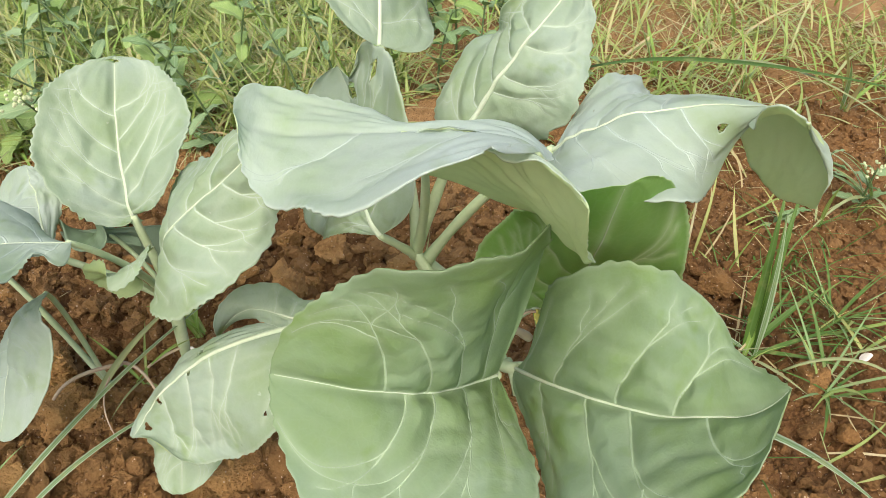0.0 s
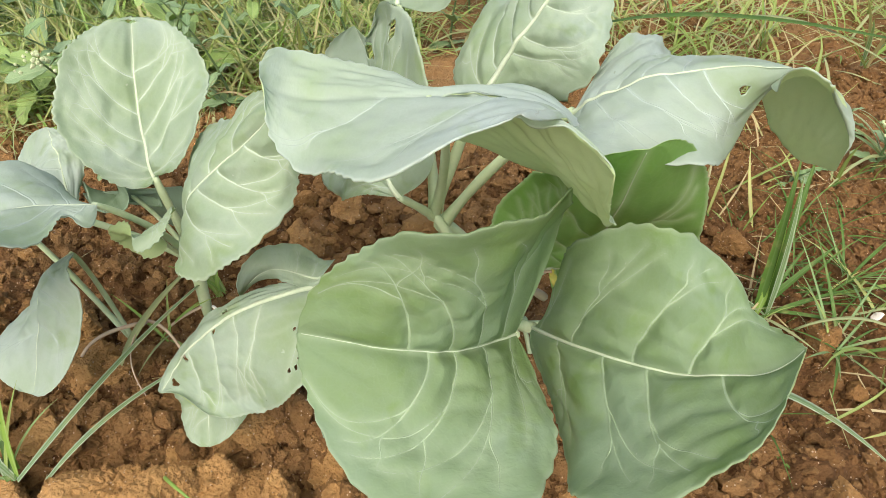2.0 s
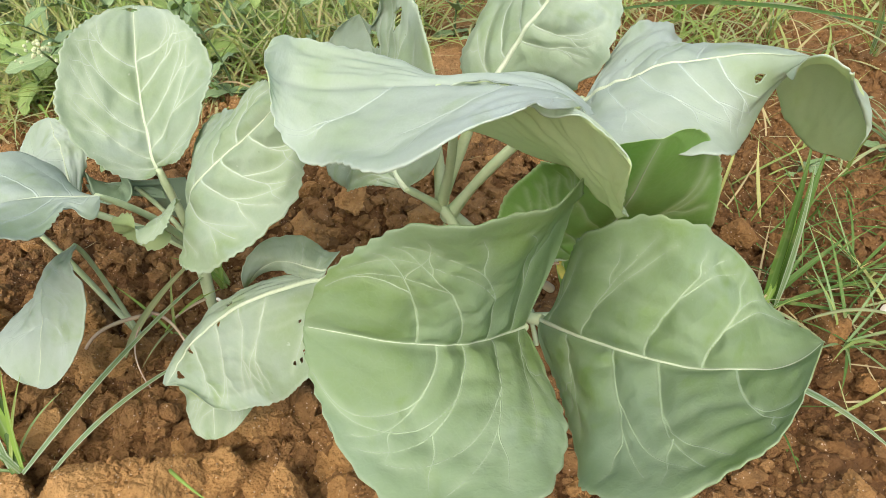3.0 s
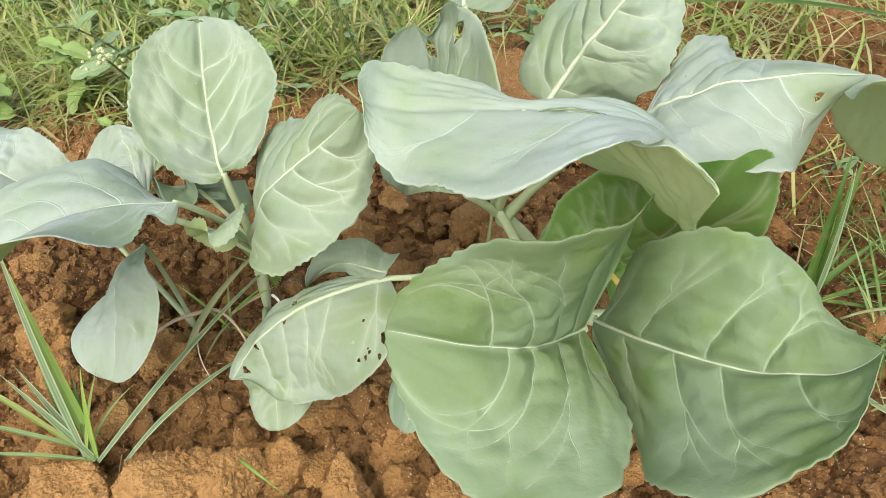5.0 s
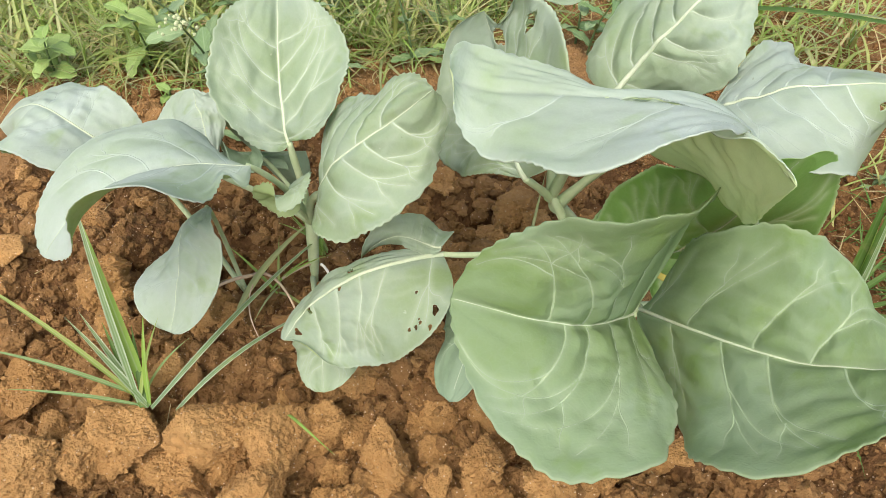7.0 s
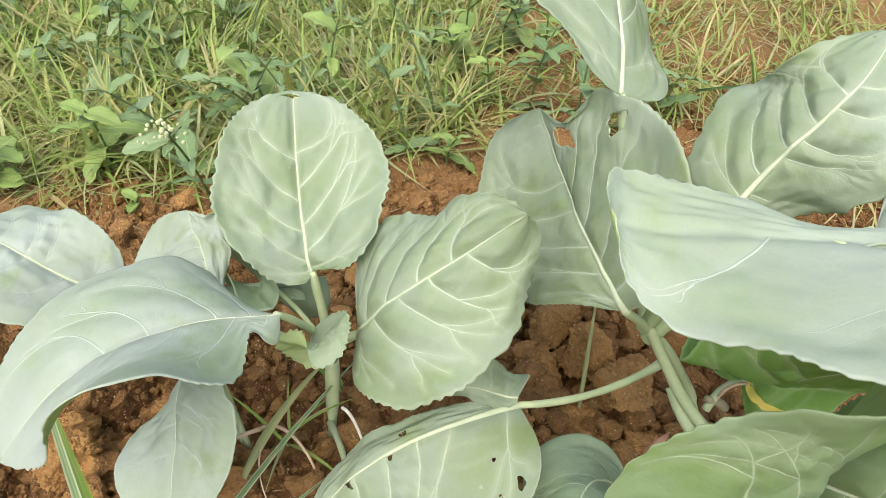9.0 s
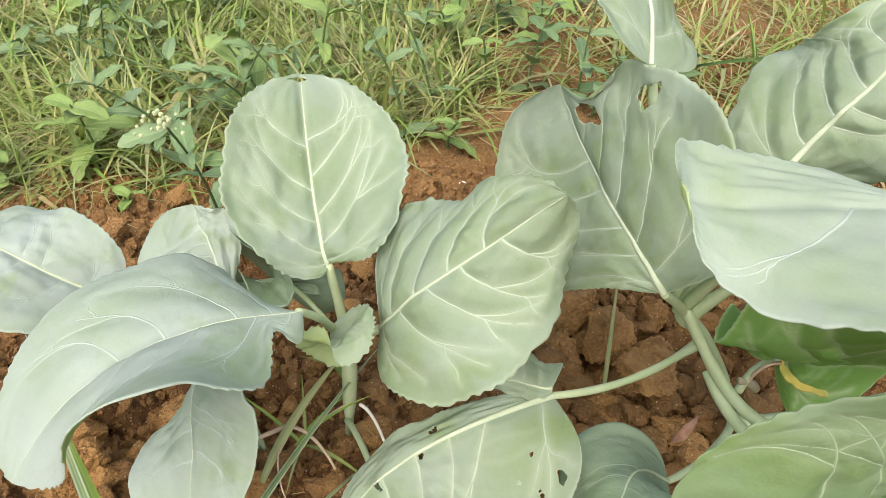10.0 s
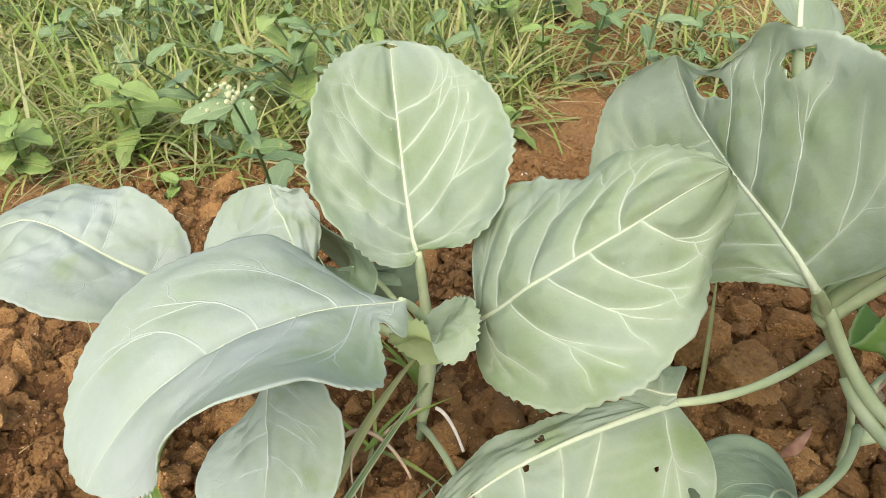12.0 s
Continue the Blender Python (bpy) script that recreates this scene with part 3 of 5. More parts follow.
    me = mesh_from(name, np.concatenate([top.reshape(-1, 3), low.reshape(-1, 3)]), faces, mats, np.tile(uv, (2, 1)), np.tile(flat, (2, 1)), slots)
    for key, grid in (("vein", halo), ("torn", inside.astype(float))):
        layer = me.attributes.new(key, "FLOAT", "POINT")
        layer.data.foreach_set("value", np.tile(grid.ravel(), 2).astype(np.float32))
    ridges = []
    for lines in layout:
        vv, ff, count = [], [], 0
        for path, r0, r1 in lines:
            open_part = np.ones(len(path), bool)
            for hs, hv, rs, rv in holes:
                open_part &= np.hypot((path[:, 0] - hs) / rs, (path[:, 1] - hv) / rv) > 1.15
            stop = len(path) if open_part.all() else int(np.argmin(open_part))
            if stop < 4 or r0 < 0.0003 * min(1.0, max(p["width"]) / 0.05) or not raised:
                continue
            t = np.linspace(0, 1, 26)
            path = np.stack([np.interp(t, np.linspace(0, 1, stop), path[:stop, c]) for c in (0, 1)], -1)
            r = r0 + (r1 - r0) * t**0.8
            a, b = ridge(drape(top, path), drape(nor, path), r * 1.25, r * 0.42 * (1 - t**4))
            vv.append(a)
            ff += [[i + count for i in f] for f in b]
            count += len(a)
        if vv:
            ridges.append(mesh_from("vein", np.concatenate(vv), ff, [VEIN_MATS[mats[0].name]]))
    line = top[:, nv // 2], nor[:, nv // 2]
    return me, line, ridges


def midrib_mesh(line, base_r, tip_r=0.00012):
    pts, nor = line
    pts = (pts + nor * 0.0001)[:-3]
    n = len(pts)
    r = tip_r + (base_r - tip_r) * (1 - np.linspace(0, 1, n)) ** 1.3
    vv, ff = tube(pts, r, 7)
    return mesh_from("midrib", vv, ff, [M_RIB])


def add_leaf(plant, label, p, face, seed, mats, rib=0.0016, **more):
    me, line, ridges = leaf_mesh("leaf", p, face, seed, mats, **{"veins": 5, "net": 0.3, **more})
    ob = child("leaf", me, plant, label)
    for ridge in ridges:
        child("vein", ridge, ob)
    if rib:
        child("midrib", midrib_mesh(line, rib), ob)
    return ob


def add_stalk(plant, name, pts, r0, r1, material, label="", n=20, squash=1.0, swell=()):
    """A stalk along a curve. swell: pairs of place along it and thickness there, as a share of the even taper."""
    path = bezier(*pts, n=n)
    r = np.linspace(r0, r1, n) * (1 + 0.05 * np.sin(np.linspace(0, 17, n)))
    if swell:
        r = r * np.interp(np.linspace(0, 1, n), [a for a, _ in swell], [b for _, b in swell])
    vv, ff = tube(path, r, 10, squash)
    return child(name, mesh_from(name, vv, ff, [material]), plant, label)



# ---- clods and crumbs ----
def clod_mesh(seed, rough=0.75, level=4):
    bm = bmesh.new()
    bmesh.ops.create_icosphere(bm, subdivisions=level, radius=1.0)
    off = Vector((seed * 3.7, seed * 1.9, seed * 5.3))
    squash = Vector((1.0, 0.72 + 0.25 * hash01(seed, 1, 2), 0.58 + 0.25 * hash01(seed, 5, 3)))
    rnd = random.Random(seed)
    planes = []
    for _ in range(13):
        f = Vector((rnd.gauss(0, 1), rnd.gauss(0, 1), rnd.gauss(0, 1))).normalized()
        planes.append((f, rnd.uniform(0.62, 1.0)))
    for v in bm.verts:
        d = v.co.normalized()
        # broken planes, with crumbs and grit on them
        r = min(1.35, min(e / max(f.dot(d), 0.05) for f, e in planes))
        r += rough * (0.07 * noise.noise(d * 2.3 + off) + 0.08 * noise.noise(d * 5.1 + off) + 0.09 * noise.noise(d * 11.0 + off) + 0.06 * noise.noise(d * 23.0 + off))
        cell = noise.voronoi(d * 4.6 + off)[0]
        r += rough * (0.16 * min(cell[1] - cell[0], 0.5) - 0.05)
        cell = noise.voronoi(d * 12.0 + off)[0]
        r += rough * (0.07 * min(cell[1] - cell[0], 0.6) - 0.02)
        v.co = Vector((d.x * squash.x, d.y * squash.y, d.z * squash.z)) * r
    me = bpy.data.meshes.new("clod")
    bm.to_mesh(me)
    bm.free()
    me.materials.append(M_CLOD)
    return me


def ground_z(x, y):
    return float(soil_height(np.array([x]), np.array([y]))[0])


CLODS = [clod_mesh(i + 1, 0.75, 5) for i in range(9)]


def clod(me, x, y, size, turn=0.0, sink=0.35, flat=1.0):
    ob = new("clod", me)
    ob.parent = ground
    ob.matrix_basis = Matrix.LocRotScale((x, y, ground_z(x, y) + size * (0.6 - sink)), Euler((0.2 * math.sin(turn * 3), 0.2 * math.cos(turn * 5), turn)), (size, size, size * flat))
    return ob


# large clods at the bed's edge
big_clods = []
for i, (x, y, size, turn, flat) in enumerate((
    (-0.218, 0.203, 0.033, 0.3, 0.95), (-0.184, 0.197, 0.026, 1.9, 1.05), (-0.104, 0.197, 0.021, 2.4, 1.2), (-0.076, 0.231, 0.019, 0.9, 1.4), (-0.290, 0.190, 0.028, 4.0, 1.0),
    (-0.315, 0.175, 0.024, 5.2, 1.0), (-0.345, 0.160, 0.028, 1.2, 0.8), (-0.244, 0.170, 0.020, 3.1, 1.0), (-0.150, 0.212, 0.021, 0.4, 1.0), (-0.070, 0.260, 0.013, 2.2, 1.1), (-0.179, 0.156, 0.023, 4.4, 0.9), (-0.123, 0.156, 0.017, 1.3, 1.0), (-0.026, 0.173, 0.017, 5.0, 1.0), (-0.034, 0.200, 0.016, 3.0, 1.0), (-0.136, 0.184, 0.012, 0.8, 1.0), (0.010, 0.185, 0.018, 2.6, 1.0), (0.045, 0.200, 0.016, 0.5, 1.0),
    (-0.135, 0.260, 0.019, 2.9, 1.0), (-0.020, 0.430, 0.022, 1.0, 0.9), (0.004, 0.395, 0.022, 5.0, 1.1), (-0.035, 0.385, 0.020, 2.0, 1.0), (0.020, 0.365, 0.024, 3.3, 1.0),
    (-0.012, 0.350, 0.018, 0.7, 0.9), (-0.090, 0.300, 0.022, 4.5, 0.9), (-0.068, 0.340, 0.020, 1.5, 1.0), (0.035, 0.330, 0.016, 0.1, 0.8), (-0.260, 0.300, 0.020, 0.6, 0.9),
    (-0.300, 0.350, 0.018, 2.6, 0.9), (-0.345, 0.300, 0.020, 3.7, 0.9), (-0.120, 0.420, 0.018, 5.5, 0.8), (-0.090, 0.465, 0.017, 1.1, 0.8), (-0.385, 0.230, 0.022, 0.2, 0.8))):
    big_clods.append(clod(CLODS[i % 9], x, y, size, turn, -0.35 if i < 17 else 0.0, flat))
rng = np.random.RandomState(4)
made = 0
while made < 270:
    x, y = (rng.uniform(-0.42, 0.02), rng.uniform(0.11, 0.25)) if made % 3 == 0 else (rng.uniform(-0.50, 0.30), rng.uniform(0.13, 0.62))
    if rng.rand() > (1.0 if x < 0.12 else 0.35) * (1.0 if y < 0.5 else 0.5):
        continue
    clod(CLODS[made % 9], x, y, 0.0060 + 0.0105 * rng.rand() ** 1.8, rng.uniform(0, 6.28), rng.uniform(-0.15, 0.2), rng.uniform(0.8, 1.2))
    made += 1


def crumb_stuff(name, count, lo, hi, level, area, seed, label):
    """Many small crumbs as one mesh."""
    r = np.random.RandomState(seed)
    bm = bmesh.new()
    bmesh.ops.create_icosphere(bm, subdivisions=level, radius=1.0)
    dirs = np.array([v.co[:] for v in bm.verts])
    tris = np.array([[v.index for v in f.verts] for f in bm.faces])
    bm.free()
    x, y = r.uniform(area[0], area[1], count), r.uniform(area[2], area[3], count)
    size = lo + (hi - lo) * r.rand(count) ** 2.5
    z = soil_height(x, y) + size * 0.25
    jit = 1 + 0.30 * r.randn(count, len(dirs))
    ax = 1 + 0.3 * r.uniform(-1, 1, (count, 1, 3))
    pts = dirs[None] * jit.clip(0.5, 1.5)[..., None] * ax * size[:, None, None]
    pts = pts + np.stack([x, y, z], -1)[:, None]
    faces = (tris[None] + np.arange(count)[:, None, None] * len(dirs)).reshape(-1, 3)
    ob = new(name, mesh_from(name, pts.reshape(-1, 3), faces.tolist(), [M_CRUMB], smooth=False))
    ob.parent = ground
    return tagged(ob, label, kind="stuff")


crumb_stuff("crumbs", 5200, 0.0022, 0.0075, 2, (-0.52, 0.22, 0.10, 0.66), 7, "small crumbs of reddish soil")
crumb_stuff("crumbs", 9000, 0.0009, 0.0032, 1, (-0.52, 0.40, 0.10, 0.70), 8, "fine crumbs of reddish soil")
crumb_stuff("crumbs", 2600, 0.002, 0.006, 2, (0.10, 0.60, 0.18, 0.95), 9, "small crumbs of reddish soil")

# ---- small things on the soil ----
for i, (x, y, size) in enumerate(((-0.092, 0.614, 0.0058), (-0.052, 0.596, 0.0045), (0.183, 0.424, 0.009), (0.338, 0.352, 0.007), (-0.043, 0.52, 0.003), (0.21, 0.47, 0.003))):
    me = clod_mesh(40 + i, 0.5, 2)
    me.materials[0] = M_SHELL
    ob = new("shell_fragment", me)
    ob.matrix_basis = Matrix.LocRotScale((x, y, ground_z(x, y) + size * 0.45), Euler((0.5, 0.3, i * 1.3)), (size, size * 0.8, size * 0.35))
    tagged(ob, "small broken piece of white shell on the soil", "shell", "shell fragments")


def thin_line(name, pts, r0, r1, material, label, category):
    vv, ff = tube(bezier(*pts, n=16), np.linspace(r0, r1, 16), 6)
    return tagged(new(name, mesh_from(name, vv, ff, [material])), label, category)


thin_line("root", ((-0.262, 0.296, 0.012), (-0.25, 0.300, 0.03), (-0.238, 0.308, 0.028), (-0.226, 0.318, 0.022)), 0.0011, 0.0016, M_ROOT, "thin bare root lying across the soil", "root")
thin_line("root", ((-0.226, 0.318, 0.022), (-0.215, 0.325, 0.026), (-0.198, 0.312, 0.018), (-0.190, 0.300, 0.006)), 0.0015, 0.0008, M_ROOT, "thin bare root lying across the soil", "root")
thin_line("root", ((-0.218, 0.318, 0.024), (-0.225, 0.300, 0.030), (-0.222, 0.280, 0.022), (-0.208, 0.268, 0.005)), 0.0007, 0.0004, M_ROOT, "thin bare root lying across the soil", "root")
thin_line("dry_stick", ((0.262, 0.560, 0.055), (0.248, 0.520, 0.04), (0.235, 0.485, 0.022), (0.222, 0.452, 0.004)), 0.0009, 0.0013, M_STRAW, "thin dry straw stalk leaning over the soil", "stick")
thin_line("dry_stick", ((-0.206, 0.325, 0.012), (-0.200, 0.329, 0.016), (-0.192, 0.334, 0.018), (-0.184, 0.339, 0.018)), 0.0011, 0.0011, M_ROOT, "short pale dry stick beside the stem", "stick")
thin_line("root", ((-0.176, 0.337, 0.020), (-0.170, 0.333, 0.022), (-0.165, 0.326, 0.016), (-0.160, 0.318, 0.004)), 0.0012, 0.0009, M_SHELL, "pale bare root at the foot of the stem", "root")
crumb_stuff("crumbs", 2600, 0.0025, 0.0085, 2, (-0.46, 0.04, 0.10, 0.27), 19, "small crumbs of reddish soil")


def grit_on(clods, per, lo, hi, seed):
    """Crumbs that cling to the clods, as one mesh."""
    r = np.random.RandomState(seed)
    bm = bmesh.new()
    bmesh.ops.create_icosphere(bm, subdivisions=1, radius=1.0)
    dirs = np.array([v.co[:] for v in bm.verts])
    tris = np.array([[v.index for v in f.verts] for f in bm.faces])
    bm.free()
    at = []
    for ob in clods:
        co = np.array([v.co[:] for v in ob.data.vertices])
        m = np.array(ob.matrix_basis)
        w = co[r.randint(len(co), size=per)] @ m[:3, :3].T + m[:3, 3]
        at.append(w)
    at = np.concatenate(at)
    size = lo + (hi - lo) * r.rand(len(at)) ** 2.5
    pts = dirs[None] * (1 + 0.3 * r.randn(len(at), len(dirs))).clip(0.5, 1.6)[..., None] * size[:, None, None] + at[:, None]
    faces = (tris[None] + np.arange(len(at))[:, None, None] * len(dirs)).reshape(-1, 3)
    ob = new("grit", mesh_from("grit", pts.reshape(-1, 3), faces.tolist(), [M_CLOD], smooth=False))
    ob.parent = ground
    return tagged(ob, "grit clinging to the clods", kind="stuff")


grit_on(big_clods, 130, 0.0007, 0.0030, 23)
crumb_stuff("crumbs", 9000, 0.0008, 0.0030, 1, (-0.46, 0.04, 0.10, 0.30), 24, "fine crumbs of reddish soil")
crumb_stuff("crumbs", 5000, 0.0010, 0.0050, 1, (0.10, 0.55, 0.16, 0.75), 25, "small crumbs of reddish soil")


def lump_stuff(count, lo, hi, area, seed, label):
    """Many broken lumps of soil as one mesh."""
    r = np.random.RandomState(seed)
    kinds = []
    for k in range(6):
        me = clod_mesh(60 + k, 1.0, 3)
        kinds.append((np.array([v.co[:] for v in me.vertices]), np.array([p.vertices[:] for p in me.polygons])))
        bpy.data.meshes.remove(me)
    pts, faces, n = [], [], 0
    for k in range(count):
        co, tri = kinds[k % 6]
        x, y = r.uniform(area[0], area[1]), r.uniform(area[2], area[3])
        size = lo + (hi - lo) * r.rand() ** 2
        m = np.array(Euler((r.uniform(-0.6, 0.6), r.uniform(-0.6, 0.6), r.uniform(0, 6.28))).to_matrix())
        pts.append(co @ m.T * size + np.array((x, y, ground_z(x, y) + size * r.uniform(0.3, 0.75))))
        faces.append(tri + n)
        n += len(co)
    ob = new("lumps", mesh_from("lumps", np.concatenate(pts), np.concatenate(faces).tolist(), [M_CRUMB], smooth=False))
    ob.parent = ground
    return tagged(ob, label, kind="stuff")


lump_stuff(420, 0.0045, 0.0125, (-0.46, 0.08, 0.12, 0.27), 51, "broken lumps of reddish soil")
lump_stuff(420, 0.0045, 0.0120, (-0.46, 0.16, 0.27, 0.60), 52, "broken lumps of reddish soil")
lump_stuff(420, 0.0060, 0.0125, (-0.13, 0.13, 0.25, 0.49), 54, "broken lumps of reddish soil")
lump_stuff(160, 0.0040, 0.0090, (0.14, 0.50, 0.18, 0.60), 53, "broken lumps of reddish soil")
TURNED, ARCHED = [M_THIN, M_TURNED_LIT], [M_WAXY_LIT, M_TURNED_LIT]
TOP, WAXY_LIT, FULL, GREEN, BLUE = [M_TOP, M_UNDER], [M_WAXY_LIT, M_UNDER], [M_FULL, M_UNDER], [M_GREEN, M_GREEN], [M_BLUE, M_BLUE]

# ---- the plant at the right ----
plant_a = thing("cabbage_plant", (0.066, 0.315, 0.0), "young cabbage plant with large waxy blue-green leaves, growing in loose soil", "plant", "cabbage seedlings")
A = Matrix.Translation((-0.066, -0.315, 0.0))
FLARE = ((0, 1.7), (0.12, 1.25), (0.3, 1.0), (1, 1.0))


def grow_a(label, *args, **more):
    ob = add_leaf(plant_a, label, *args, **more)
    ob.matrix_parent_inverse = A
    return ob


def stalk_a(pts, r0, r1, name="petiole", material=None, label="", **more):
    ob = add_stalk(plant_a, name, pts, r0, r1, material or M_STALK, label, **more)
    ob.matrix_parent_inverse = A
    return ob


stalk_a(((0.066, 0.315, -0.03), (0.060, 0.314, 0.045), (0.030, 0.318, 0.090), (-0.006, 0.309, 0.136)), 0.0048, 0.0042, "stem", label="thick pale green stem with a narrow neck", n=48, squash=0.75,
        swell=((0, 0.55), (0.40, 0.50), (0.50, 0.62), (0.53, 1.0), (0.66, 1.1), (0.82, 1.25), (0.93, 1.2), (1, 0.8)))
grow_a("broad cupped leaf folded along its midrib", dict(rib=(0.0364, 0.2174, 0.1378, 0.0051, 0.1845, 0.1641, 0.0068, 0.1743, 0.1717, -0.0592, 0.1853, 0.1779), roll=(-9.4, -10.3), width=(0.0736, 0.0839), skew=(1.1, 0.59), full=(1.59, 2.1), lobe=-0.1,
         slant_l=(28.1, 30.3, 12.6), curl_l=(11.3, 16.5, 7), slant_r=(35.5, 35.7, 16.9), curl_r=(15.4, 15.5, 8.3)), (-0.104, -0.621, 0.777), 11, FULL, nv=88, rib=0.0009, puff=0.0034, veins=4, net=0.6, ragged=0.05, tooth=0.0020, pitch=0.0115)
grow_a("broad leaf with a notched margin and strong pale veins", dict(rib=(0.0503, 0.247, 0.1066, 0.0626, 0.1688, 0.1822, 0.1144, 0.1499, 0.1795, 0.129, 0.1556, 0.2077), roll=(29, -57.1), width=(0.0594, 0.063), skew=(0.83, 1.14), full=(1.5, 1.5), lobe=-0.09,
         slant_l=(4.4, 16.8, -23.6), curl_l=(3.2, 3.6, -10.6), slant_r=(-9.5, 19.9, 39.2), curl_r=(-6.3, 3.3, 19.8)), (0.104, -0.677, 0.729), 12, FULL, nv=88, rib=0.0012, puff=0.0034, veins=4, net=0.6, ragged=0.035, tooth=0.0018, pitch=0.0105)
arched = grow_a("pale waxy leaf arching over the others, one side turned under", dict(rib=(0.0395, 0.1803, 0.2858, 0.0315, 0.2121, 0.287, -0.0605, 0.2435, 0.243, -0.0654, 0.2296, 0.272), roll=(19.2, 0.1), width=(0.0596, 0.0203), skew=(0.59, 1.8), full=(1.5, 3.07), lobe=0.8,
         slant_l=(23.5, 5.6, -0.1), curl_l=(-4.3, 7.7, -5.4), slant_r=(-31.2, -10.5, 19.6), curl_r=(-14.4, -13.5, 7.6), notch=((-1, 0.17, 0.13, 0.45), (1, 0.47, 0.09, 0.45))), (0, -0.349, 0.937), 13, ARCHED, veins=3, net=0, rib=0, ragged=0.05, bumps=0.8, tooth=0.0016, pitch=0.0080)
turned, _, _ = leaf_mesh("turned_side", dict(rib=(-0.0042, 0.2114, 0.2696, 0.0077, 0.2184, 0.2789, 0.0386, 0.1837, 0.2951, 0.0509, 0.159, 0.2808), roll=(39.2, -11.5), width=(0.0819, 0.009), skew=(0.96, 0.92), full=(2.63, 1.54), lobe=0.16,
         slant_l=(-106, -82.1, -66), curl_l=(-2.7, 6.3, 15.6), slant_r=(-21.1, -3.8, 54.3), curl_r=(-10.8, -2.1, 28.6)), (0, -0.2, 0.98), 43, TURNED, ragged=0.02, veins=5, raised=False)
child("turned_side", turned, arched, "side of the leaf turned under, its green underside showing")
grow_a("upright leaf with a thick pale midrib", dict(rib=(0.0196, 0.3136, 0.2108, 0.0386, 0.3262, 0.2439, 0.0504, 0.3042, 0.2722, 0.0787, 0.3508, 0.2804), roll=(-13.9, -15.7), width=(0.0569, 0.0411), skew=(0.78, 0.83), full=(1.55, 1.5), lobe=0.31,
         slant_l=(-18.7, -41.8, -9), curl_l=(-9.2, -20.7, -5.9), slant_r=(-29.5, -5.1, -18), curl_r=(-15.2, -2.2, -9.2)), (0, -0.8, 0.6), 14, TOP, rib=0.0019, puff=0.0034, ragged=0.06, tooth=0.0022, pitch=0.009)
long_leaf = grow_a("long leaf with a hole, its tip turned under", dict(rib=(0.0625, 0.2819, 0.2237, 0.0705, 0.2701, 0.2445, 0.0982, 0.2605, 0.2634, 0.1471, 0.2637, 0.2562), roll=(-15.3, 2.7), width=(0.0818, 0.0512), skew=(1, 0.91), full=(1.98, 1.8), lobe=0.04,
         slant_l=(1.3, -30.5, -42), curl_l=(0.4, -14, -21.5), slant_r=(-4.8, 8.1, -62.1), curl_r=(-2.5, 4, -31.9)), (0, -0.406, 0.914), 15, WAXY_LIT, rib=0.0015, ragged=0.02, holes=((0.850, 0.300, 0.020, 0.056),))
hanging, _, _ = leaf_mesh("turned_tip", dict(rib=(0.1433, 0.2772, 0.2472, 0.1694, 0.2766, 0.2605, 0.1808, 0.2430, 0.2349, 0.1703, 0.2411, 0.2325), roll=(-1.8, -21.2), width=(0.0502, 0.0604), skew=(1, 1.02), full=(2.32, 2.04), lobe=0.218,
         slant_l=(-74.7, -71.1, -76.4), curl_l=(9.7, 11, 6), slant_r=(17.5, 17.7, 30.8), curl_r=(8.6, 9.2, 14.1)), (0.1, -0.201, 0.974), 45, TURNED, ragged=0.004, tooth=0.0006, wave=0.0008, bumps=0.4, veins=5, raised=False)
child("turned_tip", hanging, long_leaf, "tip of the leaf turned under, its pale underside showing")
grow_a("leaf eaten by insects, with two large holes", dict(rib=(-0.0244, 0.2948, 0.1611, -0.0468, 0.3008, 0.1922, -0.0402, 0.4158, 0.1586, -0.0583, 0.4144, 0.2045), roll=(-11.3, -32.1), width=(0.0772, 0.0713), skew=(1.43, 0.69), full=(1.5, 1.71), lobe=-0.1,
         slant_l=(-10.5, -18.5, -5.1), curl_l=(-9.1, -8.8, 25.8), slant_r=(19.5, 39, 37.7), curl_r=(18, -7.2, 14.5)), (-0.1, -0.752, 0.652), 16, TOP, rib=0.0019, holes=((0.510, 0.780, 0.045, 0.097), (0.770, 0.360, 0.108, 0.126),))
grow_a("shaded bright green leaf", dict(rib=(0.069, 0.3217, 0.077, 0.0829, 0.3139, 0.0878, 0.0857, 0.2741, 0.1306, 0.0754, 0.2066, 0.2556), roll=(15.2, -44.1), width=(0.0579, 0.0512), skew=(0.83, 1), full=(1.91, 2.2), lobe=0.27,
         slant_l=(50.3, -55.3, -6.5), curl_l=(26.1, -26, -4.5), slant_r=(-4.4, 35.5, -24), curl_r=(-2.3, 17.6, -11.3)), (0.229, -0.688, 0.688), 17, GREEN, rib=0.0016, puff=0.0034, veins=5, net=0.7)
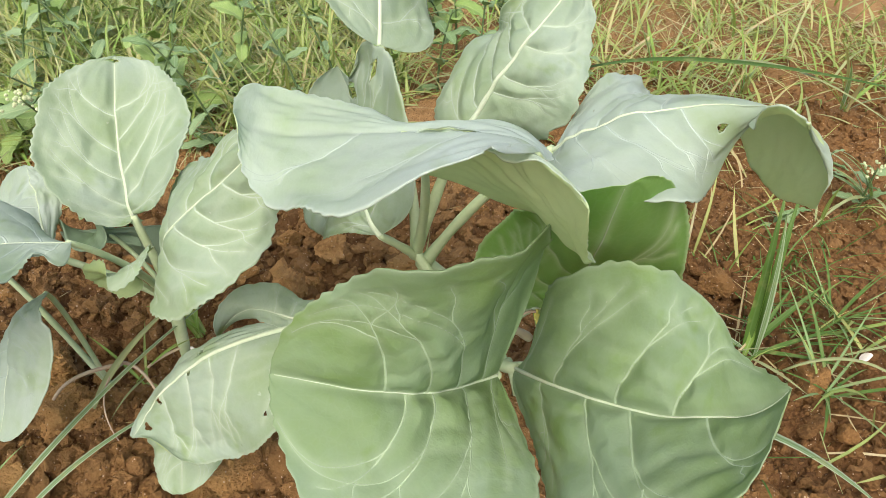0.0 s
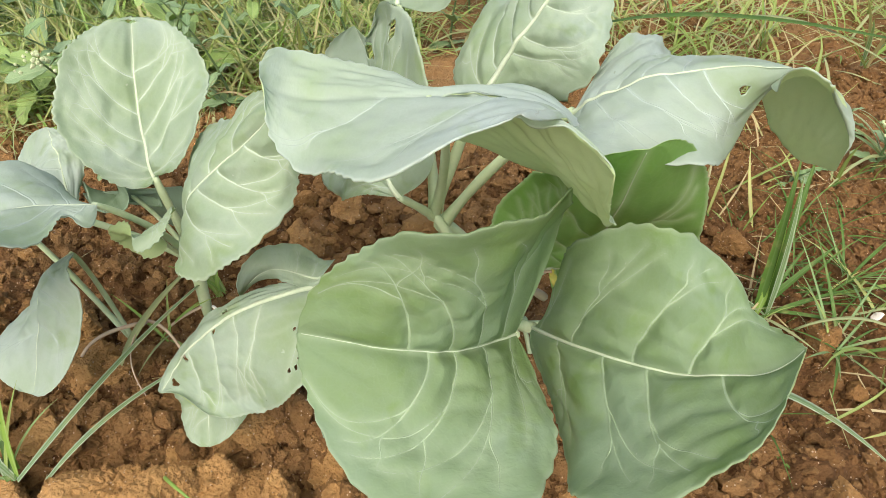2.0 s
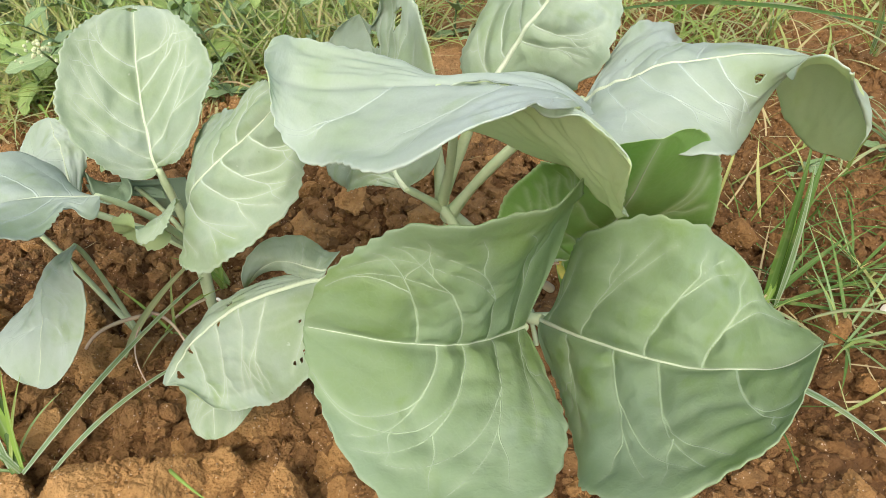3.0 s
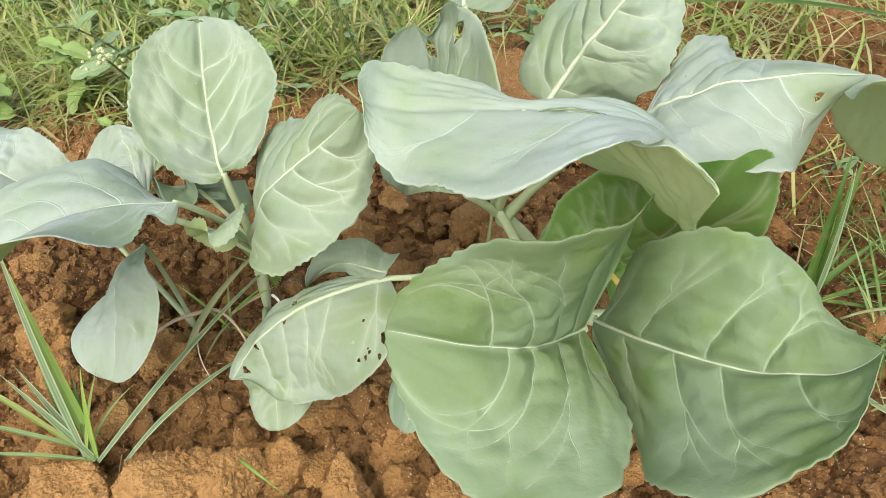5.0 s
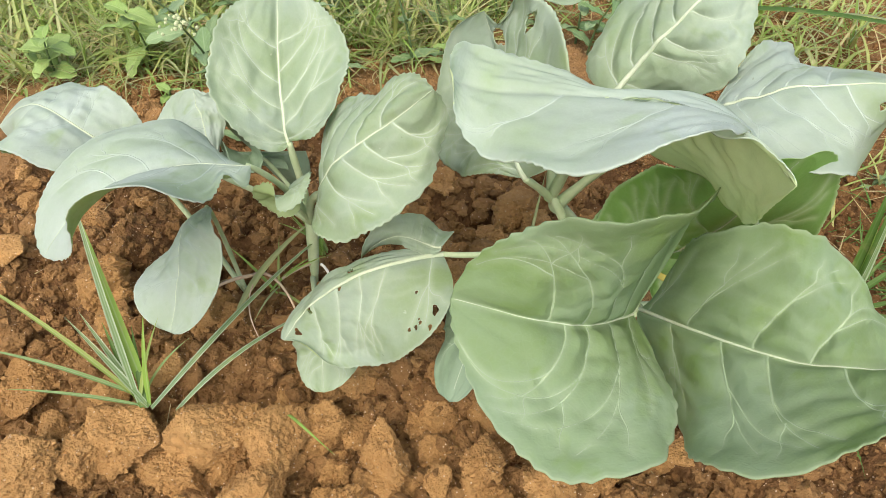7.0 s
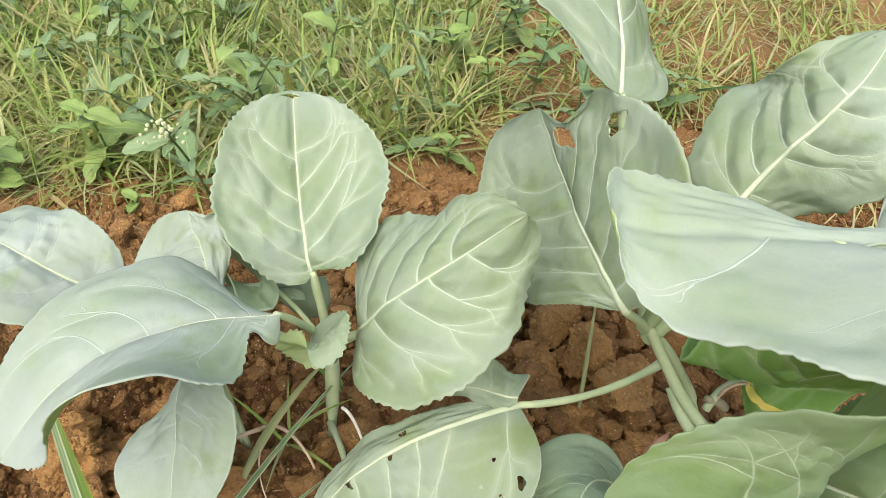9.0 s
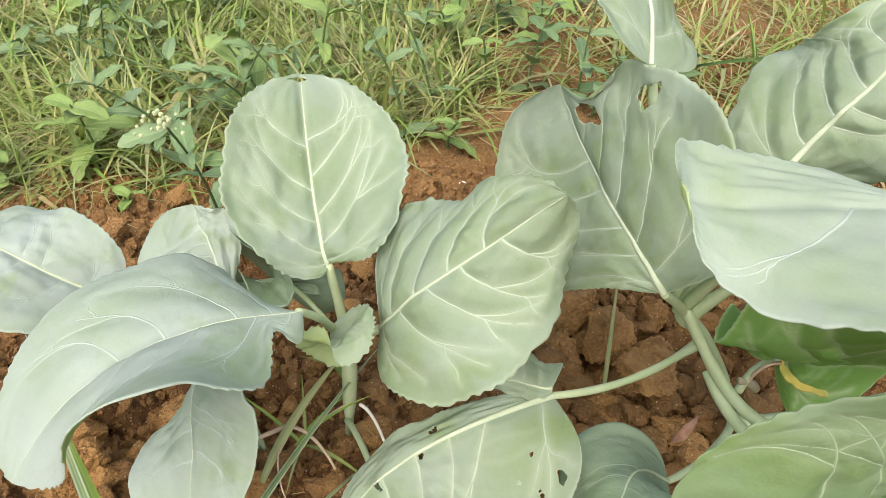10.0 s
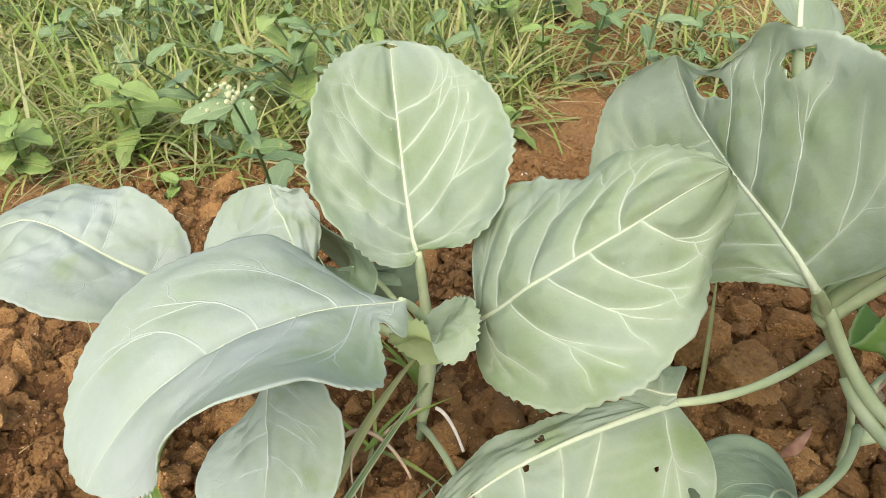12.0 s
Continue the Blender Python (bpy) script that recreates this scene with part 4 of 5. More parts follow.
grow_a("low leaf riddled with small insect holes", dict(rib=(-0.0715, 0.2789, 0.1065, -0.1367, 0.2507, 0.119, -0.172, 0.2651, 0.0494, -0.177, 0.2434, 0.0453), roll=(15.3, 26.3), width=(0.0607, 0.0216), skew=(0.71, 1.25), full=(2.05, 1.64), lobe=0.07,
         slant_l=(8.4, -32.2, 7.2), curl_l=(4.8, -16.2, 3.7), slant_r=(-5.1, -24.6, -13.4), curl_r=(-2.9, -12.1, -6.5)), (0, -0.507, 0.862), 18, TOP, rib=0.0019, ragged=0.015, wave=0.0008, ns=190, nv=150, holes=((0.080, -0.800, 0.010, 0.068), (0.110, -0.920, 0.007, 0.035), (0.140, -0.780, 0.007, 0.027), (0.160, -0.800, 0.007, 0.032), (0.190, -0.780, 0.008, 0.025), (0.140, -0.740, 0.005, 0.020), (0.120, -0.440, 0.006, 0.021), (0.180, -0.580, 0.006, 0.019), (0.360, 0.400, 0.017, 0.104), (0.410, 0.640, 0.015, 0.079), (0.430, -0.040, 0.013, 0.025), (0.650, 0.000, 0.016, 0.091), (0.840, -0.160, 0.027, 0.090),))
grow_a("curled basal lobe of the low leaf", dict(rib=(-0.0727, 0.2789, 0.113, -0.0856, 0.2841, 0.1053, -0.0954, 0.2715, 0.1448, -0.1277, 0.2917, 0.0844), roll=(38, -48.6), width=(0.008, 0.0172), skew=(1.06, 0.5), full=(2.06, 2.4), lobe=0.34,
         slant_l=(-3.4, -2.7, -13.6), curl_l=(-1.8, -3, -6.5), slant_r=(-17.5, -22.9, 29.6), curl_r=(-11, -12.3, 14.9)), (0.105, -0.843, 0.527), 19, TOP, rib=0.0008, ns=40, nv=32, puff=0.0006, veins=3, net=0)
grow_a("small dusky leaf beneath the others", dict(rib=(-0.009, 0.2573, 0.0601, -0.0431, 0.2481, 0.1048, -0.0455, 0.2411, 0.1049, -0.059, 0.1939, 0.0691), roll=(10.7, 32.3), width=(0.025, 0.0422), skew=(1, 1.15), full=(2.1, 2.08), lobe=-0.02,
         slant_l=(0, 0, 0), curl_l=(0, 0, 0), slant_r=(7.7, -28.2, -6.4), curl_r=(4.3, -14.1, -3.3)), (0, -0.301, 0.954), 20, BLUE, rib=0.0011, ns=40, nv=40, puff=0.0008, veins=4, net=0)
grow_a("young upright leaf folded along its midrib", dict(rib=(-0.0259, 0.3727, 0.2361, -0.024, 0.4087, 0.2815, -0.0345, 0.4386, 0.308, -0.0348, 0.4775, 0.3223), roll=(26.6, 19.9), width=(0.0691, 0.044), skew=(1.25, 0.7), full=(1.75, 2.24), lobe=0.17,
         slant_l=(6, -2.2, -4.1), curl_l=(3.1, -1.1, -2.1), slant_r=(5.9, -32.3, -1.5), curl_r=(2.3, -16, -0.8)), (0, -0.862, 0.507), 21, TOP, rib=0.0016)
stalk_a(((0.014, 0.296, 0.102), (0.024, 0.268, 0.078), (0.034, 0.240, 0.095), (0.0364, 0.2174, 0.1378)), 0.0036, 0.0026)
stalk_a(((-0.006, 0.306, 0.140), (0.012, 0.302, 0.112), (0.024, 0.276, 0.076), (0.0503, 0.2470, 0.1066)), 0.0028, 0.0036)
stalk_a(((-0.006, 0.308, 0.136), (0.002, 0.300, 0.17), (0.006, 0.27, 0.24), (-0.0029, 0.2140, 0.2723)), 0.0034, 0.0010)
stalk_a(((-0.007, 0.308, 0.134), (0.002, 0.312, 0.160), (0.010, 0.316, 0.190), (0.0196, 0.3136, 0.2108)), 0.0034, 0.0030)
stalk_a(((-0.002, 0.310, 0.126), (0.010, 0.306, 0.150), (0.036, 0.296, 0.200), (0.0625, 0.2819, 0.2237)), 0.0030, 0.0030, swell=FLARE)
stalk_a(((0.000, 0.309, 0.128), (-0.008, 0.304, 0.142), (-0.016, 0.299, 0.152), (-0.0244, 0.2948, 0.1611)), 0.0028, 0.0021)
stalk_a(((0.052, 0.316, 0.055), (0.056, 0.32, 0.066), (0.062, 0.323, 0.072), (0.0690, 0.3217, 0.0770)), 0.0026, 0.0022)
stalk_a(((0.019, 0.318, 0.100), (0.002, 0.312, 0.090), (-0.030, 0.288, 0.097), (-0.0715, 0.2789, 0.1065)), 0.0023, 0.0019, swell=FLARE)
stalk_a(((0.056, 0.313, 0.035), (0.035, 0.285, 0.05), (0.01, 0.264, 0.06), (-0.0090, 0.2573, 0.0601)), 0.0026, 0.0018)
stalk_a(((-0.006, 0.309, 0.136), (-0.004, 0.335, 0.160), (-0.018, 0.362, 0.195), (-0.0259, 0.3727, 0.2361)), 0.0036, 0.0024)
stalk_a(((0.060, 0.313, 0.026), (0.085, 0.311, 0.034), (0.120, 0.306, 0.055), (0.150, 0.301, 0.075)), 0.0030, 0.0024, label="pale thick leaf stalk near the soil", swell=FLARE)
stalk_a(((0.050, 0.317, 0.064), (0.056, 0.318, 0.062), (0.062, 0.322, 0.056), (0.070, 0.326, 0.044)), 0.0022, 0.0034, "stub", M_OLDSTALK, "brown stub of a fallen leaf")

# ---- the plant at the left ----
plant_b = thing("cabbage_plant", (-0.185, 0.345, 0.0), "young cabbage plant with one upright round leaf, growing in loose soil", "plant", "cabbage seedlings")
NODE_B = (-0.180, 0.343, 0.062)
C = Matrix.Translation((0.185, -0.345, 0.0))


def grow_b(label, *args, **more):
    ob = add_leaf(plant_b, label, *args, **more)
    ob.matrix_parent_inverse = C
    return ob


def stalk_b(pts, r0, r1, name="petiole", material=None, label="", **more):
    ob = add_stalk(plant_b, name, pts, r0, r1, material or M_STALK, label, **more)
    ob.matrix_parent_inverse = C
    return ob


stalk_b(((-0.187, 0.338, -0.04), (-0.186, 0.340, -0.01), (-0.182, 0.343, 0.03), NODE_B), 0.0050, 0.0046, "stem", label="pale stem, woody at the soil", n=32, swell=((0, 0.55), (0.42, 0.6), (0.6, 1.0), (1, 1.0)))
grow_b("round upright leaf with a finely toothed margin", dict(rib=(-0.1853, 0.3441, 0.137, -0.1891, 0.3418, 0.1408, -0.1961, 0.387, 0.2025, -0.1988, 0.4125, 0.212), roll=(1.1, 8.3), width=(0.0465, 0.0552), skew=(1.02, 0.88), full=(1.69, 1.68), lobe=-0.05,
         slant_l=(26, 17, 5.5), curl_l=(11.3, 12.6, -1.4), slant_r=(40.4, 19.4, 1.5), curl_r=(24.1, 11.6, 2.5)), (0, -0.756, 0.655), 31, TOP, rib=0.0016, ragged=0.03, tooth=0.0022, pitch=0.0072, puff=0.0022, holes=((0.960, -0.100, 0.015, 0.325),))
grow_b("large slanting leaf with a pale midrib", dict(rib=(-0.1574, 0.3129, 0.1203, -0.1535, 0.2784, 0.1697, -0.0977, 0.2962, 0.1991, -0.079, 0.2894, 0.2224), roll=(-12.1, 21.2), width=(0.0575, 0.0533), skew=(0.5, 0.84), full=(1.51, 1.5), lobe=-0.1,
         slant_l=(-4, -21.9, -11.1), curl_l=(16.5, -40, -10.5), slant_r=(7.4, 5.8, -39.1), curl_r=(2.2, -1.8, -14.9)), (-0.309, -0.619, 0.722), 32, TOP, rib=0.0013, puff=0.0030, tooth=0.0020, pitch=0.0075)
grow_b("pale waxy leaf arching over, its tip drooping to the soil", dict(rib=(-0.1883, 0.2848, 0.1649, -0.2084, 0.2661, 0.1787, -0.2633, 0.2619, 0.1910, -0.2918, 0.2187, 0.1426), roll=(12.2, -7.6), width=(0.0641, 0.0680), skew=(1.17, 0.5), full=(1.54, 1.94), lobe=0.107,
         slant_l=(-47.2, 22.9, -7.3), curl_l=(-27.5, 18.7, 10.9), slant_r=(-18.1, 3.2, -0.4), curl_r=(-20.8, -20.3, 5.3), notch=((-1, 0.17, 0.08, 0.7), (1, 0.3, 0.2, 0.2))), (-0.301, -0.201, 0.932), 33, WAXY_LIT, rib=0.0003, ragged=0.03, bumps=0.6, tooth=0.0016, pitch=0.0075, veins=4, net=0)
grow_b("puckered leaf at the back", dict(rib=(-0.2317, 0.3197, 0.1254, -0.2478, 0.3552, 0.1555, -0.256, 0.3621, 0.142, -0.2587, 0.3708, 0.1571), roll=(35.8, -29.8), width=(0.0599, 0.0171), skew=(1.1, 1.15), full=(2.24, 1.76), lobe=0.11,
         slant_l=(1.3, -15.3, -7.9), curl_l=(0.7, -8, -3.3), slant_r=(-30, 0.1, 3.3), curl_r=(-15.4, -0, 1.7)), (0.101, -0.704, 0.704), 35, WAXY_LIT, rib=0.0010, puff=0.0012)
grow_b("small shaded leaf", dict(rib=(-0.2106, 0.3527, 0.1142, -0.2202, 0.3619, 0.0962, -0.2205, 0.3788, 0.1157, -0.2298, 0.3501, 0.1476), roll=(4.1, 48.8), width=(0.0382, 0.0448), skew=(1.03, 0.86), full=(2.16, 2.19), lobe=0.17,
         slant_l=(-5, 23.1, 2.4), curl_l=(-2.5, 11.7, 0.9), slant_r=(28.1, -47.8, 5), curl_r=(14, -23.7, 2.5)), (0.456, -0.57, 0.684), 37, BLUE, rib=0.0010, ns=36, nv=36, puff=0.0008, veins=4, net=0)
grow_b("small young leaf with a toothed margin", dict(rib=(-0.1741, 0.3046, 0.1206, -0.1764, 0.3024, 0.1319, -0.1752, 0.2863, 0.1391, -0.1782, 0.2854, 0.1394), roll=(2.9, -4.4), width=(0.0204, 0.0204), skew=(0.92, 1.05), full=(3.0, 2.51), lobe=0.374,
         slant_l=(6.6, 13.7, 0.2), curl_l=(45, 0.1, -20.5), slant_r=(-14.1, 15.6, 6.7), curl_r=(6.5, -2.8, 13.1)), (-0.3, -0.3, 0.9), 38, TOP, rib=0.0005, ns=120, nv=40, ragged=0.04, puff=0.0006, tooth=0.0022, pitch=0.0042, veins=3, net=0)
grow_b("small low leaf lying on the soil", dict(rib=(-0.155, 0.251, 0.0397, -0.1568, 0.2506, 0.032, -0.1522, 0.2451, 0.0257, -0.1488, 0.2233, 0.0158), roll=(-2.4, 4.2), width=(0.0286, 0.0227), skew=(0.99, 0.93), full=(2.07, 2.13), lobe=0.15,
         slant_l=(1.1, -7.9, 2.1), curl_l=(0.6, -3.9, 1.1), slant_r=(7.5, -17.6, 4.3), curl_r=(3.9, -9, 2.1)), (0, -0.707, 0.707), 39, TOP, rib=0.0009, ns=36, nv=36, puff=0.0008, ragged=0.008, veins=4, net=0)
stalk_b((NODE_B, (-0.180, 0.345, 0.085), (-0.183, 0.343, 0.115), (-0.1853, 0.3441, 0.1370)), 0.0034, 0.0024)
stalk_b((NODE_B, (-0.175, 0.33, 0.09), (-0.165, 0.31, 0.12), (-0.1574, 0.3129, 0.1203)), 0.0034, 0.0024)
stalk_b((NODE_B, (-0.181, 0.330, 0.10), (-0.183, 0.302, 0.142), (-0.1900, 0.2840, 0.1650)), 0.0030, 0.0016)
stalk_b((NODE_B, (-0.195, 0.338, 0.085), (-0.215, 0.325, 0.11), (-0.2317, 0.3197, 0.1254)), 0.0030, 0.0020)
stalk_b((NODE_B, (-0.183, 0.346, 0.075), (-0.20, 0.354, 0.10), (-0.2106, 0.3527, 0.1142)), 0.0020, 0.0014)
stalk_b((NODE_B, (-0.179, 0.332, 0.08), (-0.176, 0.313, 0.103), (-0.1741, 0.3046, 0.1206)), 0.0022, 0.0010)
stalk_b(((-0.186, 0.339, 0.0), (-0.175, 0.31, 0.03), (-0.16, 0.27, 0.045), (-0.1550, 0.2510, 0.0397)), 0.0022, 0.0014)

# ---- the seedling between the clods ----
plant_c = thing("cabbage_plant", (-0.240, 0.325, 0.0), "small cabbage seedling with a hanging spoon-shaped leaf, among clods", "plant", "cabbage seedlings")
D = Matrix.Translation((0.240, -0.325, 0.0))


def grow_c(label, *args, **more):
    ob = add_leaf(plant_c, label, *args, **more)
    ob.matrix_parent_inverse = D
    return ob


def stalk_c(pts, r0, r1):
    ob = add_stalk(plant_c, "petiole", pts, r0, r1, M_STALK)
    ob.matrix_parent_inverse = D
    return ob


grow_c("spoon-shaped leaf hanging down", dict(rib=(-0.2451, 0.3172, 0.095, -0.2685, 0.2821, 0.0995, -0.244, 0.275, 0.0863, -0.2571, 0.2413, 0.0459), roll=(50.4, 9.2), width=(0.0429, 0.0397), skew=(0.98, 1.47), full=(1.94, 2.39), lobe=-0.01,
         slant_l=(2.5, -1.3, 12.7), curl_l=(1.3, -1.1, 6.6), slant_r=(-22.1, -15.2, 14.7), curl_r=(-11.4, -10.7, 7.4)), (0, -0.507, 0.862), 34, WAXY_LIT, rib=0.0005, ragged=0.006, tooth=0.0004, wave=0.0008)
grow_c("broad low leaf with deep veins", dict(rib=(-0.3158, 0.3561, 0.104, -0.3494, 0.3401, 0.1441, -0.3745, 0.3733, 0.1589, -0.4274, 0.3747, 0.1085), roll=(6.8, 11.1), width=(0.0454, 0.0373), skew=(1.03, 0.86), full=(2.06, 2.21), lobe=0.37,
         slant_l=(19.6, 12.9, -28.6), curl_l=(10.3, 7.5, -14.6), slant_r=(29.9, -15.9, -20.6), curl_r=(15.3, -7.3, -10.5)), (0, -0.507, 0.862), 36, WAXY_LIT, rib=0.0014, puff=0.0024, ragged=0.01)
stalk_c(((-0.240, 0.325, -0.01), (-0.243, 0.326, 0.02), (-0.247, 0.328, 0.08), (-0.2451, 0.3172, 0.0950)), 0.0019, 0.0016)
stalk_c(((-0.242, 0.327, -0.01), (-0.262, 0.335, 0.03), (-0.285, 0.348, 0.08), (-0.3158, 0.3561, 0.1040)), 0.0022, 0.0020)

# ---- withered leaves on the soil ----
def small_leaf(name, label, base, tip, face, width, bow, mats, curl, seed):
    b, t, f = np.array(base), np.array(tip), np.array(face, float)
    f = f / np.linalg.norm(f)
    rib = np.concatenate([b, b + (t - b) / 3 + f * bow, b + (t - b) * 2 / 3 + f * bow, t])
    p = dict(rib=tuple(rib), roll=(0, 0), width=(width, width), skew=(0.9, 0.9), full=(1.9, 1.9), lobe=0.1, slant_l=(10, 10, 10), curl_l=(curl, curl, curl), slant_r=(10, 10, 10), curl_r=(curl, curl, curl))
    me, _, _ = leaf_mesh(name, p, tuple(f), seed, mats, ns=30, nv=20, ragged=0.08, puff=0.001)
    return tagged(new(name, me), label, "leaf")


small_leaf("withered_leaf", "withered reddish leaf curled up on a clod", (0.024, 0.314, 0.004), (0.040, 0.322, 0.022), (-0.5, -0.7, 0.6), 0.0045, 0.016, [M_REDLEAF, M_REDLEAF], -90, 81)
small_leaf("yellowed_leaf", "small yellowed leaf low beside the stem", (0.070, 0.318, 0.078), (0.114, 0.312, 0.064), (-0.1, -0.5, 0.8), 0.013, 0.008, [M_YELLOW, M_YELLOW], -20, 82)
thin_line("yellow_petiole", ((0.056, 0.318, 0.056), (0.057, 0.318, 0.072), (0.062, 0.318, 0.080), (0.071, 0.318, 0.0782)), 0.0012, 0.0009, M_ROOT, "thin brown leaf stalk beside the stem", "stalk")


# ---- grass ----
def blades(base, heading, length, width, rise, bend, segs=7, twist=0.0, fold=0.25):
    """Verts, faces and uv of folded, tapering, bending grass blades."""
    base = np.asarray(base, float)
    n = len(base)
    t = np.linspace(0, 1, segs + 1)
    pos, rows = base.copy(), []
    uvs = []
    for k in range(segs + 1):
        el = rise - bend * t[k] ** 1.2
        hd = heading + twist * t[k]
        step = np.stack([np.cos(el) * np.cos(hd), np.cos(el) * np.sin(hd), np.sin(el)], -1)
        if k:
            pos = pos + step * (length / segs)[:, None]
        side = np.stack([-np.sin(hd), np.cos(hd), np.zeros(n)], -1)
        up = np.cross(step, side)
        w = (width * (0.55 + 0.45 * min(1.0, t[k] * 4)) * max(1 - t[k] ** 2.2, 0.02))[:, None]
        rows.append(np.stack([pos + side * w + up * w * fold, pos, pos - side * w + up * w * fold], 1))
        uvs.append(np.tile(np.array([[t[k], -1], [t[k], 0], [t[k], 1]]), (n, 1, 1)))
    pts = np.stack(rows, 1).reshape(-1, 3)
    uv = np.stack(uvs, 1).reshape(-1, 2)
    per = 3 * (segs + 1)
    f = [[k * 3 + c, k * 3 + c + 1, (k + 1) * 3 + c + 1, (k + 1) * 3 + c] for k in range(segs) for c in (0, 1)]
    faces = (np.array(f)[None] + np.arange(n)[:, None, None] * per).reshape(-1, 4)
    return pts, faces.tolist(), uv


def grass_stuff(xy, material, length, width, rise, bend, seed, label):
    r = np.random.RandomState(seed)
    n = len(xy)
    z = soil_height(xy[:, 0], xy[:, 1]) - 0.002
    pts, faces, uv = blades(np.column_stack([xy, z]), r.uniform(0, 6.28, n), r.uniform(*length, n), r.uniform(*width, n), r.uniform(*rise, n), r.uniform(*bend, n), 6, r.uniform(-0.8, 0.8, n))
    return tagged(new("grass", mesh_from("grass", pts, faces, [material], uv)), label, "grass", kind="stuff")


def scatter(n, area, seed, keep):
    r = np.random.RandomState(seed)
    out = np.empty((0, 2))
    while len(out) < n:
        xy = np.column_stack([r.uniform(area[0], area[1], 4000), r.uniform(area[2], area[3], 4000)])
        out = np.concatenate([out, xy[r.rand(4000) < keep(xy[:, 0], xy[:, 1])]])
    return out[:n]


def meadow(x, y):
    """How thick the grass stands: a dense margin behind the bed, thin and patchy at the right."""
    edge = np.interp(x, (-0.6, -0.35, -0.2, -0.1, 0.0, 0.12, 0.3), (0.585, 0.61, 0.65, 0.71, 0.78, 0.74, 0.66)) + 0.05 * value_noise(x * 9, y * 9, 51)
    dense = np.clip((y - edge) / 0.05, 0, 1)
    patch = np.clip(value_noise(x * 6, y * 6, 52) * 3 + 0.35, 0, 1)
    rim = np.clip((1.5 - y) / 0.35, 0, 1) * np.clip((1.0 - np.abs(x + 0.05)) / 0.3, 0, 1)
    return rim * dense * np.where(x < -0.05, 0.55 + 0.45 * patch, 0.03 + 0.20 * patch**1.5)


def right_side(x, y):
    patch = np.clip(value_noise(x * 9 + 3, y * 9, 53) * 4 + 0.05, 0, 1)
    return patch * np.clip((x - 0.16) / 0.1, 0, 1) * np.clip((y - 0.15) / 0.1, 0, 1)


AREA = (-1.1, 1.0, 0.55, 1.5)
grass_stuff(scatter(6800, AREA, 1, meadow), M_GRASS, (0.04, 0.15), (0.0008, 0.0028), (0.2, 1.4), (0.3, 2.0), 11, "tangled green grass behind the bed")
grass_stuff(scatter(5200, AREA, 2, meadow), M_PALEGRASS, (0.04, 0.15), (0.0007, 0.0024), (0.05, 1.2), (0.2, 1.6), 12, "pale green grass behind the bed")
grass_stuff(scatter(5200, AREA, 3, meadow), M_STRAW, (0.03, 0.12), (0.0004, 0.0013), (0.0, 0.7), (0.0, 0.7), 13, "dry straw among the grass")
grass_stuff(scatter(420, AREA, 8, meadow), M_PALEGRASS, (0.07, 0.20), (0.0022, 0.0042), (0.1, 1.1), (0.3, 1.8), 18, "broad grass blades among the weeds")
grass_stuff(scatter(160, AREA, 9, meadow), M_STRAW, (0.06, 0.16), (0.0018, 0.0034), (0.1, 0.9), (0.3, 1.5), 19, "yellowed grass blades among the weeds")
grass_stuff(scatter(90, (0.14, 0.9, 0.15, 1.0), 4, right_side), M_PALEGRASS, (0.03, 0.10), (0.0005, 0.0014), (0.1, 1.3), (0.2, 1.4), 14, "thin pale grass on bare soil")
grass_stuff(scatter(220, (0.14, 0.9, 0.15, 1.0), 5, right_side), M_GRASS, (0.03, 0.11), (0.0007, 0.0022), (0.3, 1.4), (0.2, 1.5), 15, "thin green grass on bare soil")
grass_stuff(scatter(420, (0.10, 0.9, 0.15, 1.0), 6, right_side), M_STRAW, (0.02, 0.09), (0.0004, 0.0012), (0.0, 0.5), (0.0, 0.5), 16, "dry straw on bare soil")
grass_stuff(scatter(200, (0.19, 0.46, 0.20, 0.52), 61, lambda x, y: np.clip(value_noise(x * 14, y * 14, 54) * 4 + 0.3, 0, 1)), M_DARKGRASS, (0.025, 0.085), (0.0005, 0.0013), (0.1, 1.2), (0.2, 1.3), 62, "fine dark green grass on darker soil")
grass_stuff(scatter(130, (0.10, 0.75, 0.55, 1.0), 63, meadow), M_FRESH, (0.04, 0.12), (0.0008, 0.0020), (0.4, 1.4), (0.2, 1.5), 64, "fresh green grass on bare soil")
grass_stuff(scatter(900, AREA, 65, lambda x, y: meadow(x, y) * (x < 0.1)), M_FRESH, (0.05, 0.16), (0.0008, 0.0022), (0.5, 1.4), (0.3, 1.8), 66, "fresh bright grass behind the bed")
grass_stuff(scatter(130, (-0.5, 0.2, 0.15, 0.62), 7, lambda x, y: 1.0 + 0 * x), M_STRAW, (0.01, 0.035), (0.0003, 0.0007), (0.0, 0.4), (0.0, 0.5), 17, "bits of dry straw on the soil")


def tuft(at, label, material, rows):
    """A grass tuft: one part for each blade. rows: heading, length, half width, rise, bend, in degrees and metres."""
    root = thing("grass_tuft", at, label, "grass")
    for h, length, w, rise, bend, own in rows:
        pts, faces, uv = blades([(0.004 * math.cos(h), 0.004 * math.sin(h), -0.004)], np.array([radians(h)]), np.array([length]), np.array([w]), np.array([radians(rise)]), np.array([radians(bend)]), 12, 0.0, 0.35)
        child("blade", mesh_from("blade", pts, faces, [own or material], uv), root)
    return root


